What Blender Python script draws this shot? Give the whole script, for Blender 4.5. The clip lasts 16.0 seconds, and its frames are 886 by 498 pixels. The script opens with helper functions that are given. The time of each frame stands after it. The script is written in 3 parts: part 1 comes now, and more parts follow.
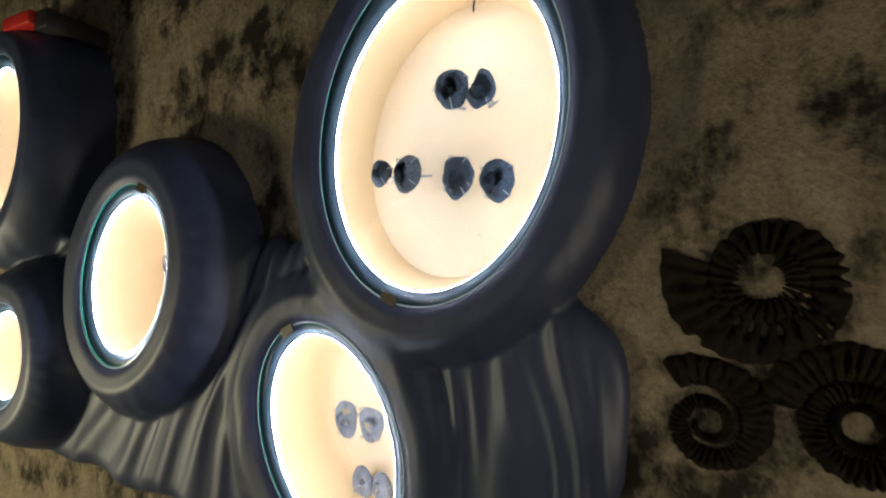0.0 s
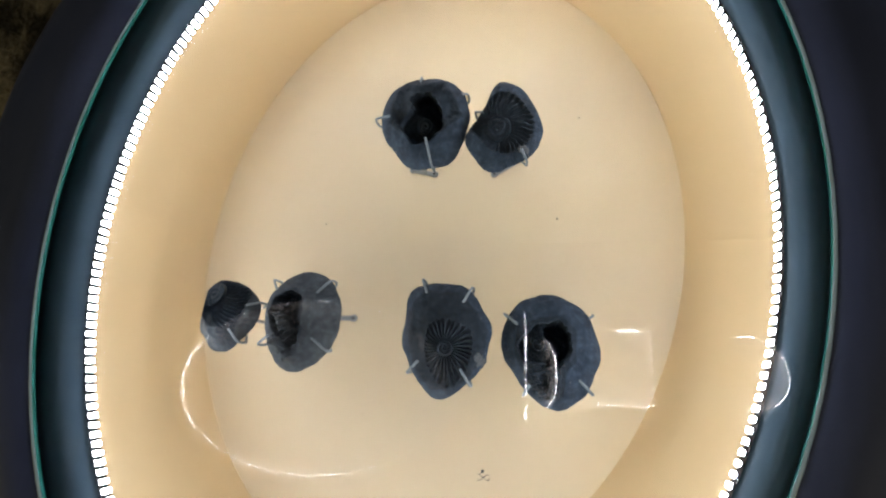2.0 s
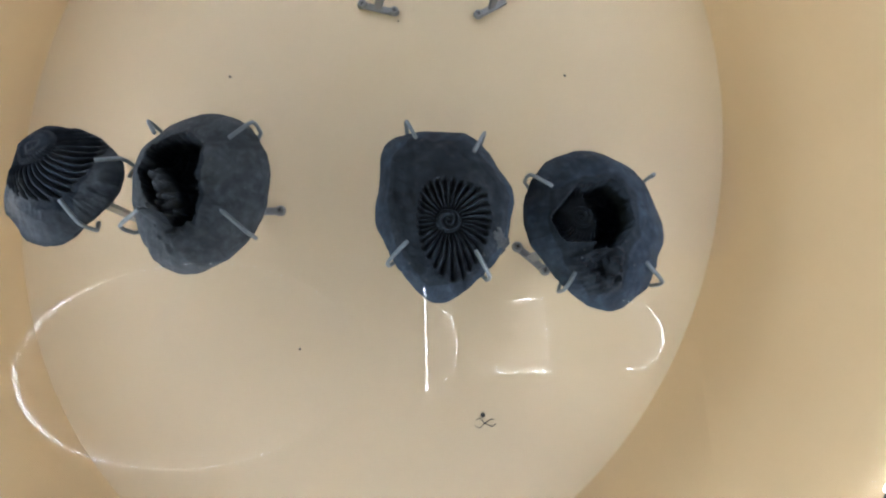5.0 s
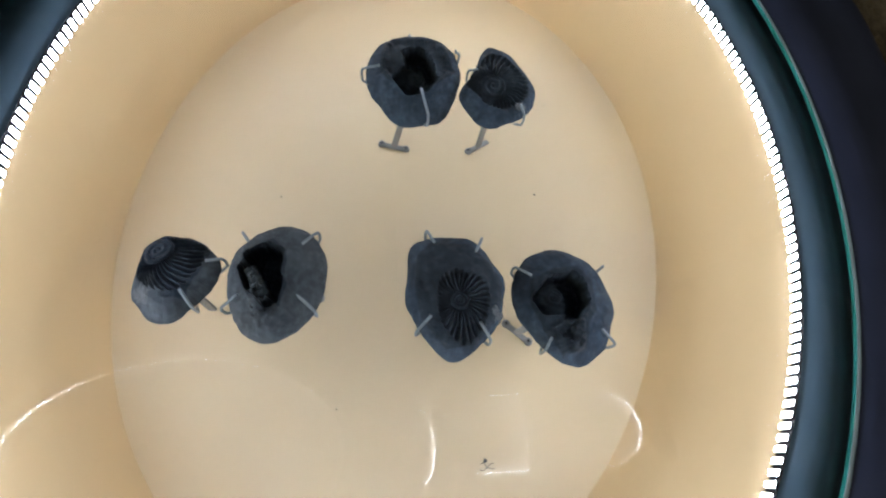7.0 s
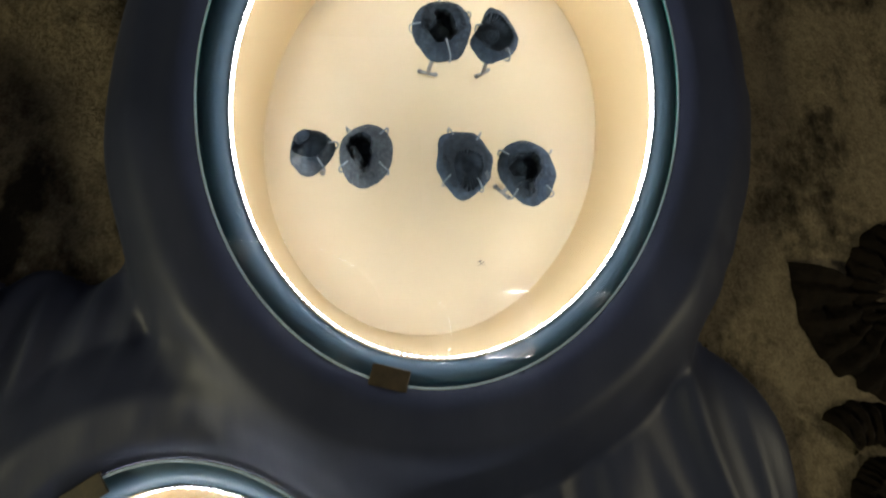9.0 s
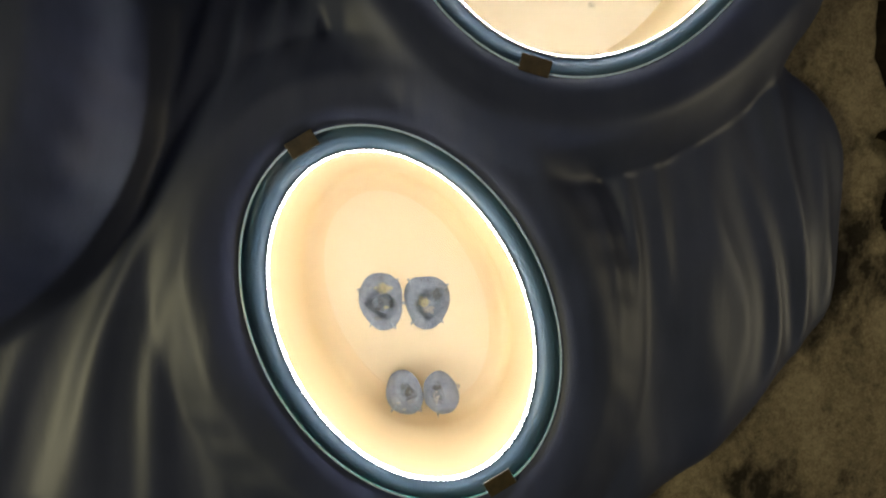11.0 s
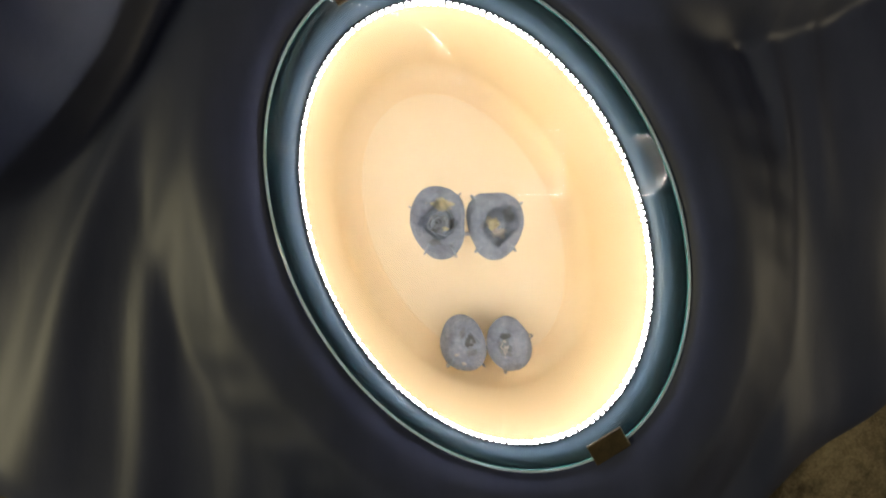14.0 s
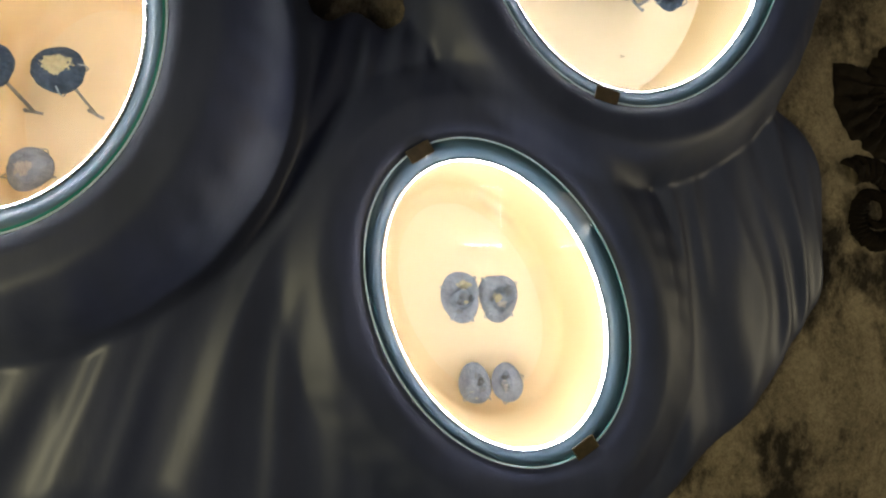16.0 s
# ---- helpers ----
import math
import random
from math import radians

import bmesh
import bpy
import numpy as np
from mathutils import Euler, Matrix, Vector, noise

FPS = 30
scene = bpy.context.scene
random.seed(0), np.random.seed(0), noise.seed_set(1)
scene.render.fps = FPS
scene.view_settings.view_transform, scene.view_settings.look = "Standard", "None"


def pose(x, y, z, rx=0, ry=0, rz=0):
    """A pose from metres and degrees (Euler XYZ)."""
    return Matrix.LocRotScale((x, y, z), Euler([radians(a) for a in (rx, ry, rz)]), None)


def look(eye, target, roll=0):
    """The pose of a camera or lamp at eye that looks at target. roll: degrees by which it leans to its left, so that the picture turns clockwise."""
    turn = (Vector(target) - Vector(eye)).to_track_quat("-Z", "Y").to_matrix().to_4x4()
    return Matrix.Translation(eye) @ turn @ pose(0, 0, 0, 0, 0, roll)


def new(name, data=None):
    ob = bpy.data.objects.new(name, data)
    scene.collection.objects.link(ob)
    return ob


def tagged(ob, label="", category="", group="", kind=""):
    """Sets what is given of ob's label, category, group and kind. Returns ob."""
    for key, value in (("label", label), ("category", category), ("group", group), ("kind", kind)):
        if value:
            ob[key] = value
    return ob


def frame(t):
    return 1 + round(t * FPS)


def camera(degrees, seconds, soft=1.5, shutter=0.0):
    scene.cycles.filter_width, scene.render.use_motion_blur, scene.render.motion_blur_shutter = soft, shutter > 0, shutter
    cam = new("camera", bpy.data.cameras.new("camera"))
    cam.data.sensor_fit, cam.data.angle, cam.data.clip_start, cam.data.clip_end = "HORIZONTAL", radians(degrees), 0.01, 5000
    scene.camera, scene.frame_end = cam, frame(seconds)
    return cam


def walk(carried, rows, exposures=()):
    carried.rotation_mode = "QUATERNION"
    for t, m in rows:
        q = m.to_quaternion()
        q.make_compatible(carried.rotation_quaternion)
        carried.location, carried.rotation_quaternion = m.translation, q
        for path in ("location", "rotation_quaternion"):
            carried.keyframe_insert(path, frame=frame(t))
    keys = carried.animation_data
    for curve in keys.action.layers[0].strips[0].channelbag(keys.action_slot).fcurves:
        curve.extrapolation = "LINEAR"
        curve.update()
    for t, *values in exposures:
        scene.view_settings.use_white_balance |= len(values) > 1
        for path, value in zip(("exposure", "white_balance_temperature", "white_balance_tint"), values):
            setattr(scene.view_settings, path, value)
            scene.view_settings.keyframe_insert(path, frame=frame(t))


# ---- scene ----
cam = camera(83.5, 16.0, 2.1, 0.2)
PATH = [
    (0, (0.108, 0.225, 1.542), (-0.814, 1.997, 1.632), 2.8),
    (0.5, (-0.111, 0.452, 1.605), (-0.99, 2.235, 1.823), 2.7),
    (1, (-0.241, 0.592, 1.678), (-0.943, 2.444, 1.955), 2.5),
    (1.5, (-0.319, 0.754, 1.728), (-0.831, 2.641, 2.149), 2.0),
    (2, (-0.367, 0.862, 1.755), (-0.697, 2.779, 2.218), 1.5),
    (2.5, (-0.4, 0.922, 1.79), (-0.566, 2.835, 2.351), 1.2),
    (3, (-0.418, 0.961, 1.812), (-0.491, 2.882, 2.364), 0.4),
    (3.5, (-0.44, 0.995, 1.786), (-0.544, 2.93, 2.282), -0.0),
    (4, (-0.449, 1.041, 1.751), (-0.5, 3.003, 2.136), -0.5),
    (4.2, (-0.455, 1.05, 1.733), (-0.436, 3.024, 2.055), -1.6),
    (6.3, (-0.481, 0.999, 1.678), (-0.322, 2.869, 2.369), -2.9),
    (6.5, (-0.489, 0.981, 1.671), (-0.316, 2.832, 2.406), -3.4),
    (7, (-0.508, 0.939, 1.655), (-0.271, 2.774, 2.414), -4.0),
    (7.5, (-0.516, 0.92, 1.644), (-0.226, 2.76, 2.374), -3.7),
    (8, (-0.528, 0.885, 1.618), (-0.227, 2.752, 2.269), -2.8),
    (8.5, (-0.528, 0.76, 1.562), (-0.312, 2.661, 2.144), -2.6),
    (9, (-0.544, 0.631, 1.49), (-0.387, 2.578, 1.918), -2.4),
    (9.5, (-0.572, 0.552, 1.401), (-0.485, 2.533, 1.666), -1.6),
    (10, (-0.611, 0.492, 1.336), (-0.573, 2.489, 1.445), -0.6),
    (12.3, (-0.838, 0.636, 1.092), (-0.676, 2.62, 0.901), 0.7),
    (12.5, (-0.823, 0.669, 1.064), (-0.728, 2.658, 0.875), 0.8),
    (13, (-0.834, 0.707, 1.035), (-0.715, 2.698, 0.879), 0.7),
    (13.5, (-0.843, 0.718, 1.037), (-0.707, 2.711, 0.937), 0.0),
    (14, (-0.829, 0.698, 1.078), (-0.75, 2.695, 1.018), -0.0),
    (14.5, (-0.864, 0.655, 1.088), (-0.669, 2.645, 1.127), -1.0),
    (15, (-0.946, 0.566, 1.113), (-0.611, 2.537, 1.189), -1.0),
    (15.5, (-0.981, 0.477, 1.131), (-0.609, 2.442, 1.183), -1.0),
    (16, (-1.027, 0.414, 1.139), (-0.667, 2.378, 1.247), -0.4),
]
EXPOSURES = [(0, 0.78, 5550, 17), (0.5, 0.58, 5550, 16), (1.0, 0.25, 5750, 12), (1.5, 0.1, 5800, 14), (2.5, -0.05, 5700, 14), (3.0, -0.11, 5600, 14), (3.5, -0.5, 5600, 15), (4.2, -0.4, 5550, 15), (6.3, -0.25, 5450, 14), (7.0, -0.14, 5500, 14), (8.0, -0.05, 5650, 13), (8.5, 0.15, 5800, 11), (9.0, 0.35, 5800, 10), (10.2, 0.5, 5950, 10), (12.5, 0.53, 6000, 13), (13.5, 0.4, 6050, 14), (14.5, 0.36, 6050, 14), (16.0, 0.68, 5950, 12)]
walk(cam, [(t, look(eye, target, roll)) for t, eye, target, roll in PATH], EXPOSURES)

# ---- light and exposure ----
world = bpy.data.worlds.new("dark_room")
scene.world = world
world.use_nodes = True
world.node_tree.nodes["Background"].inputs[0].default_value = (0.78, 0.84, 1.0, 1)
world.node_tree.nodes["Background"].inputs[1].default_value = 0.026
LED_POWER = 77.0


def area_lamp(name, at, target, size, power, colour):
    data = bpy.data.lights.new(name, "AREA")
    data.energy, data.color, data.shape, data.size = power, colour, "DISK", size
    ob = new(name, data)
    ob.matrix_world = look(at, target)
    return ob


# warm unseen fill lamps added off to both sides, out of the panes' mirror view
area_lamp("fill_lamp", (-3.2, -0.4, 0.5), (-1.0, 1.33, 1.2), 0.45, 23.0, (1.0, 0.87, 0.46))
area_lamp("fill_lamp", (1.75, 0.15, 0.75), (0.1, 1.33, 1.0), 0.4, 8.3, (1.0, 0.84, 0.50))

# ---- materials ----


def material(name):
    m = bpy.data.materials.new(name)
    m.use_nodes = True
    nt = m.node_tree
    return m, nt, nt.nodes["Principled BSDF"]


def node(nt, kind, **props):
    n = nt.nodes.new(kind)
    for key, value in props.items():
        n.inputs[key].default_value = value
    return n


def noise_of(nt, scale, detail=6.0, rough=0.6, stretch=(1, 1, 1)):
    co = nt.nodes.new("ShaderNodeTexCoord")
    mp = nt.nodes.new("ShaderNodeMapping")
    mp.inputs["Scale"].default_value = stretch
    nt.links.new(co.outputs["Object"], mp.inputs["Vector"])
    n = node(nt, "ShaderNodeTexNoise", Scale=scale, Detail=detail, Roughness=rough)
    nt.links.new(mp.outputs["Vector"], n.inputs["Vector"])
    return n.outputs["Fac"]


def ramp(nt, fac, stops):
    r = nt.nodes.new("ShaderNodeValToRGB")
    el = r.color_ramp.elements
    while len(el) < len(stops):
        el.new(0.5)
    for e, (p, c) in zip(el, stops):
        e.position, e.color = p, (*c, 1)
    nt.links.new(fac, r.inputs["Fac"])
    return r.outputs["Color"]


def mix(nt, fac, a, b, mode="MIX"):
    n = nt.nodes.new("ShaderNodeMix")
    n.data_type, n.blend_type = "RGBA", mode
    if isinstance(fac, float):
        n.inputs[0].default_value = fac
    else:
        nt.links.new(fac, n.inputs[0])
    for s, v in ((n.inputs[6], a), (n.inputs[7], b)):
        if isinstance(v, tuple):
            s.default_value = (*v, 1)
        else:
            nt.links.new(v, s)
    return n.outputs[2]


def bump(nt, bsdf, height, strength, distance):
    b = node(nt, "ShaderNodeBump", Strength=strength, Distance=distance)
    nt.links.new(height, b.inputs["Height"])
    nt.links.new(b.outputs["Normal"], bsdf.inputs["Normal"])
    return b


def surface(name, dark, light, scale, rough, relief=0.2, depth=0.002, fine=6.0, metal=0.0, stretch=(1, 1, 1)):
    """A two-scale mottled surface."""
    m, nt, b = material(name)
    big, small = noise_of(nt, scale, stretch=stretch), noise_of(nt, scale * fine, stretch=stretch)
    col = ramp(nt, big, [(0.3, dark), (0.7, light)])
    col = mix(nt, 0.35, col, ramp(nt, small, [(0.3, dark), (0.7, light)]))
    nt.links.new(col, b.inputs["Base Color"])
    b.inputs["Metallic"].default_value = metal
    rr = nt.nodes.new("ShaderNodeMapRange")
    rr.inputs["To Min"].default_value, rr.inputs["To Max"].default_value = rough - 0.08, rough + 0.1
    nt.links.new(small, rr.inputs["Value"])
    nt.links.new(rr.outputs["Result"], b.inputs["Roughness"])
    if relief:
        bump(nt, b, small, relief, depth)
    return m


def rock_material():
    """Tan sandy rock with random black blotches."""
    m, nt, b = material("cave_rock")
    big, mid, small = noise_of(nt, 3.0, 6.0, 0.6), noise_of(nt, 10.0, 8.0, 0.68, stretch=(1, 1, 0.6)), noise_of(nt, 70.0, 6.0, 0.7)
    grain = noise_of(nt, 260.0, 4.0, 0.7)
    col = ramp(nt, mid, [(0.34, (0.085, 0.066, 0.042)), (0.50, (0.26, 0.205, 0.125)), (0.66, (0.44, 0.36, 0.23))])
    col = mix(nt, 0.40, col, ramp(nt, small, [(0.34, (0.05, 0.04, 0.027)), (0.62, (0.46, 0.38, 0.25))]))
    col = mix(nt, 0.22, col, ramp(nt, grain, [(0.35, (0.03, 0.024, 0.016)), (0.65, (0.55, 0.46, 0.31))]))
    blot = nt.nodes.new("ShaderNodeMath")
    blot.operation = "MULTIPLY_ADD"
    blot.inputs[1].default_value = 0.55
    nt.links.new(mid, blot.inputs[0])
    nt.links.new(big, blot.inputs[2])
    black = ramp(nt, blot.outputs[0], [(0.655, (0.94, 0.94, 0.94)), (0.77, (0, 0, 0))])
    col = mix(nt, black, col, (0.016, 0.013, 0.010))
    nt.links.new(col, b.inputs["Base Color"])
    b.inputs["Roughness"].default_value = 0.95
    b.inputs["Specular IOR Level"].default_value = 0.2
    add = nt.nodes.new("ShaderNodeMath")
    add.operation = "MULTIPLY_ADD"
    add.inputs[1].default_value = 0.35
    nt.links.new(small, add.inputs[0])
    nt.links.new(mid, add.inputs[2])
    bump(nt, b, add.outputs[0], 1.0, 0.035)
    return m


def nodule_material(name, dark, mid, light, speck):
    """Dusty weathered stone with pale specks."""
    m, nt, b = material(name)
    big, fine, dots = noise_of(nt, 30.0, 8.0, 0.65), noise_of(nt, 170.0), noise_of(nt, 420.0, 2.0)
    col = ramp(nt, big, [(0.36, dark), (0.50, mid), (0.70, light)])
    col = mix(nt, 0.35, col, ramp(nt, fine, [(0.35, dark), (0.52, mid), (0.68, light)]))
    col = mix(nt, ramp(nt, dots, [(0.70, (0, 0, 0)), (0.76, (0.6, 0.6, 0.6))]), col, speck)
    nt.links.new(col, b.inputs["Base Color"])
    b.inputs["Roughness"].default_value = 0.82
    b.inputs["Specular IOR Level"].default_value = 0.35
    add = nt.nodes.new("ShaderNodeMath")
    add.operation = "MULTIPLY_ADD"
    add.inputs[1].default_value = 0.4
    nt.links.new(fine, add.inputs[0])
    nt.links.new(big, add.inputs[2])
    bump(nt, b, add.outputs[0], 0.6, 0.004)
    return m


def molding_material():
    m, nt, b = material("dark_glazed_plaster")
    big, streak = noise_of(nt, 3.0), noise_of(nt, 16.0, stretch=(1, 1, 0.2))
    col = ramp(nt, big, [(0.3, (0.021, 0.028, 0.060)), (0.7, (0.055, 0.064, 0.132))])
    col = mix(nt, 0.35, col, ramp(nt, streak, [(0.35, (0.018, 0.025, 0.049)), (0.7, (0.060, 0.071, 0.108))]))
    nt.links.new(col, b.inputs["Base Color"])
    b.inputs["Roughness"].default_value = 0.5
    fine = noise_of(nt, 120.0, 4.0, 0.6)
    both = nt.nodes.new("ShaderNodeMath")
    both.operation = "MULTIPLY_ADD"
    both.inputs[1].default_value = 0.12
    nt.links.new(fine, both.inputs[0])
    nt.links.new(streak, both.inputs[2])
    bump(nt, b, both.outputs[0], 0.2, 0.006)
    return m


def glass_material(name, tint):
    m, nt, b = material(name)
    nt.nodes.remove(b)
    face = node(nt, "ShaderNodeLayerWeight", Blend=0.5)
    power = nt.nodes.new("ShaderNodeMath")
    power.operation = "POWER"
    power.inputs[1].default_value = 5.0
    nt.links.new(face.outputs["Facing"], power.inputs[0])
    fr = nt.nodes.new("ShaderNodeMath")
    fr.operation = "MULTIPLY_ADD"
    fr.inputs[1].default_value, fr.inputs[2].default_value = 0.96, 0.04
    nt.links.new(power.outputs[0], fr.inputs[0])
    clear = nt.nodes.new("ShaderNodeBsdfTransparent")
    clear.inputs["Color"].default_value = (*tint, 1)
    gloss = node(nt, "ShaderNodeBsdfGlossy", Roughness=0.0)
    mx = nt.nodes.new("ShaderNodeMixShader")
    nt.links.new(fr.outputs[0], mx.inputs[0])
    nt.links.new(clear.outputs[0], mx.inputs[1])
    nt.links.new(gloss.outputs[0], mx.inputs[2])
    nt.links.new(mx.outputs[0], nt.nodes["Material Output"].inputs["Surface"])
    return m


def emitter(name, colour, strength):
    m, nt, b = material(name)
    b.inputs["Base Color"].default_value = (0.9, 0.9, 0.85, 1)
    b.inputs["Emission Color"].default_value = (*colour, 1)
    b.inputs["Emission Strength"].default_value = strength
    return m


ROCK = rock_material()
MOLDING = molding_material()
CREAM = surface("cream_paint", (0.67, 0.545, 0.345), (0.74, 0.61, 0.40), 3.0, 0.55, 0.06, 0.001, 9.0)
# the same cream, deepened to paint in the side walls' orange shade
LINING = surface("shaded_cream_paint", (0.66, 0.495, 0.28), (0.73, 0.565, 0.33), 3.0, 0.5, 0.06, 0.001, 9.0)
FLANGE = surface("blue_grey_rim", (0.070, 0.125, 0.19), (0.12, 0.185, 0.26), 14.0, 0.35, 0.05, 0.001)
TAPE = surface("led_tape", (0.015, 0.018, 0.022), (0.03, 0.034, 0.04), 30.0, 0.5, 0.0)
LED_GLOW = emitter("led_glow", (1.0, 0.985, 0.95), LED_POWER)
NICHE_GLOW = emitter("niche_glow", (1.0, 0.985, 0.95), 75.0)
GLASS = glass_material("clear_glass", (0.985, 0.995, 0.99))
EDGE = surface("green_glass_edge", (0.03, 0.22, 0.19), (0.07, 0.36, 0.31), 20.0, 0.15, 0.0)
# pale colour stands in for LED light that glows along the pane's edge
EDGE_SHINE = surface("painted_edge_shine", (0.55, 0.74, 0.92), (0.66, 0.83, 0.97), 20.0, 0.18, 0.0)
CLIP = surface("brown_black_clip", (0.03, 0.023, 0.012), (0.10, 0.075, 0.036), 60.0, 0.4, 0.1, 0.0005)
STEEL = surface("dull_steel", (0.22, 0.23, 0.24), (0.38, 0.39, 0.4), 90.0, 0.42, 0.1, 0.0003, metal=0.8)
WIRE = surface("grey_wire", (0.13, 0.16, 0.19), (0.26, 0.30, 0.33), 90.0, 0.4, 0.0, metal=0.5)
STONE = nodule_material("blue_black_nodule", (0.006, 0.012, 0.022), (0.018, 0.032, 0.054), (0.056, 0.084, 0.122), (0.20, 0.20, 0.19))
DUSTY = nodule_material("dusty_grey_nodule", (0.011, 0.017, 0.024), (0.034, 0.044, 0.056), (0.090, 0.106, 0.120), (0.22, 0.22, 0.20))
SPLIT = nodule_material("fresh_split_stone", (0.003, 0.006, 0.011), (0.010, 0.018, 0.029), (0.038, 0.056, 0.080), (0.16, 0.16, 0.15))
GREY_STONE = nodule_material("pale_grey_nodule", (0.092, 0.102, 0.122), (0.155, 0.170, 0.195), (0.24, 0.255, 0.28), (0.42, 0.42, 0.38))
CAST = surface("black_brown_fossil", (0.002, 0.0018, 0.0015), (0.024, 0.017, 0.011), 22.0, 0.85, 0.6, 0.006, 5.0)
CAST.node_tree.nodes["Principled BSDF"].inputs["Specular IOR Level"].default_value = 0.12
RED = surface("red_plastic", (0.5, 0.02, 0.012), (0.6, 0.035, 0.02), 20.0, 0.4, 0.0)
BLACK = surface("black_plastic", (0.012, 0.012, 0.012), (0.022, 0.022, 0.022), 20.0, 0.5, 0.0)
DARK_FLOOR = surface("dark_concrete_floor", (0.03, 0.028, 0.025), (0.06, 0.055, 0.05), 4.0, 0.6, 0.2, 0.003)
NICHE_BACK = surface("brown_niche_back", (0.06, 0.045, 0.03), (0.10, 0.075, 0.05), 6.0, 0.7, 0.2, 0.002)
DARK_WALL = surface("dark_painted_wall", (0.025, 0.022, 0.02), (0.05, 0.045, 0.04), 3.0, 0.8, 0.2, 0.003)

# ---- geometry helpers ----


def part(name, bm, mat, parent=None, label="", smooth=True):
    me = bpy.data.meshes.new(name)
    bmesh.ops.recalc_face_normals(bm, faces=bm.faces)
    bm.to_mesh(me)
    bm.free()
    me.materials.append(mat)
    if smooth:
        me.shade_smooth()
    ob = new(name, me)
    if parent:
        ob.parent = parent
    return tagged(ob, label)


def loft(rings, closed=True, cap_first=False, cap_last=False):
    """A mesh through rings of points."""
    bm = bmesh.new()
    vs = [[bm.verts.new(p) for p in ring] for ring in rings]
    n = len(vs[0])
    for a, b in zip(vs, vs[1:]):
        for i in range(n if closed else n - 1):
            j = (i + 1) % n
            bm.faces.new((a[i], a[j], b[j], b[i]))
    if cap_first:
        bm.faces.new(vs[0])
    if cap_last:
        bm.faces.new(vs[-1])
    return bm


def box(size, bevel=0.0, m=Matrix()):
    bm = bmesh.new()
    bmesh.ops.create_cube(bm, size=1.0)
    bmesh.ops.scale(bm, vec=size, verts=bm.verts)
    if bevel:
        bmesh.ops.bevel(bm, geom=bm.edges, offset=bevel, segments=2, affect="EDGES", profile=0.5)
    bmesh.ops.transform(bm, matrix=m, verts=bm.verts)
    return bm


def tube(points, radius, sides=8):
    """A round rod along points."""
    pts = [Vector(p) for p in points]
    rings = []
    for i, p in enumerate(pts):
        t = (pts[min(i + 1, len(pts) - 1)] - pts[max(i - 1, 0)]).normalized()
        s = t.cross(Vector((0.3, 0.2, 0.93))).normalized()
        q = t.cross(s)
        rings.append([p + radius * (math.cos(a) * s + math.sin(a) * q) for a in [k * math.tau / sides for k in range(sides)]])
    return loft(rings, True, True, True)


class Oval:
    """An upright ellipse facing -y: centre x and z, depth y, long and short half axis, turn of the long axis, and how it deepens to the right."""

    def __init__(self, x, z, y, a, b, turn, slant=0.0):
        self.x, self.z, self.y, self.a, self.b, self.slant = x, z, y, a, b, slant
        t = radians(turn)
        self.u, self.v = (math.cos(t), math.sin(t)), (-math.sin(t), math.cos(t))

    def at(self, phi, y=None, grow=0.0):
        c, s = (self.a + grow) * math.cos(phi), (self.b + grow) * math.sin(phi)
        dx = c * self.u[0] + s * self.v[0]
        return Vector((self.x + dx, (self.y if y is None else y) + self.slant * dx, self.z + c * self.u[1] + s * self.v[1]))

    def ring(self, n, y=None, grow=0.0):
        return [self.at(k * math.tau / n, y, grow) for k in range(n)]

    def radius(self, X, Z):
        """Normalised radius (1 on the rim) and distance outside the rim."""
        dx, dz = X - self.x, Z - self.z
        p, q = dx * self.u[0] + dz * self.u[1], dx * self.v[0] + dz * self.v[1]
        r = np.sqrt((p / self.a) ** 2 + (q / self.b) ** 2) + 1e-9
        return r, np.hypot(dx, dz) * (1 - 1 / r)


class Case:
    def __init__(self, glass, led, back, clips, cove=0.035):
        self.glass, self.led, self.back, self.clips, self.cove = glass, led, back, clips, cove


WALL_Y = 1.335
CASES = [
    Case(Oval(-0.479, 1.8965, 1.248, 0.444, 0.334, -96), Oval(-0.474, 1.8846, 1.256, 0.3995, 0.3045, -97), Oval(-0.484, 1.905, 1.443, 0.380, 0.292, -100.5),
         [(-0.565, 1.470), (-0.45, 2.338)], 0.008),
    Case(Oval(-0.760, 1.092, 1.271, 0.311, 0.226, -62.0, 0.015), Oval(-0.761, 1.087, 1.281, 0.2815, 0.1985, -65, 0.015), Oval(-0.762, 1.088, 1.505, 0.270, 0.189, -64),
         [(-0.910, 1.355), (-0.620, 0.845)]),
    Case(Oval(-1.510, 1.480, 1.150, 0.292, 0.225, -99), Oval(-1.510, 1.480, 1.158, 0.255, 0.192, -99), Oval(-1.510, 1.480, 1.5005, 0.248, 0.186, -99),
         [(-1.43, 1.765)]),
    Case(Oval(-2.340, 1.960, 1.100, 0.340, 0.220, -92), Oval(-2.340, 1.960, 1.108, 0.300, 0.180, -92), Oval(-2.340, 1.960, 1.295, 0.290, 0.176, -92), []),
    Case(Oval(-2.130, 1.160, 1.100, 0.190, 0.170, -90), Oval(-2.130, 1.160, 1.108, 0.160, 0.145, -90), Oval(-2.130, 1.160, 1.295, 0.155, 0.140, -90), []),
]

# ---- setting ----


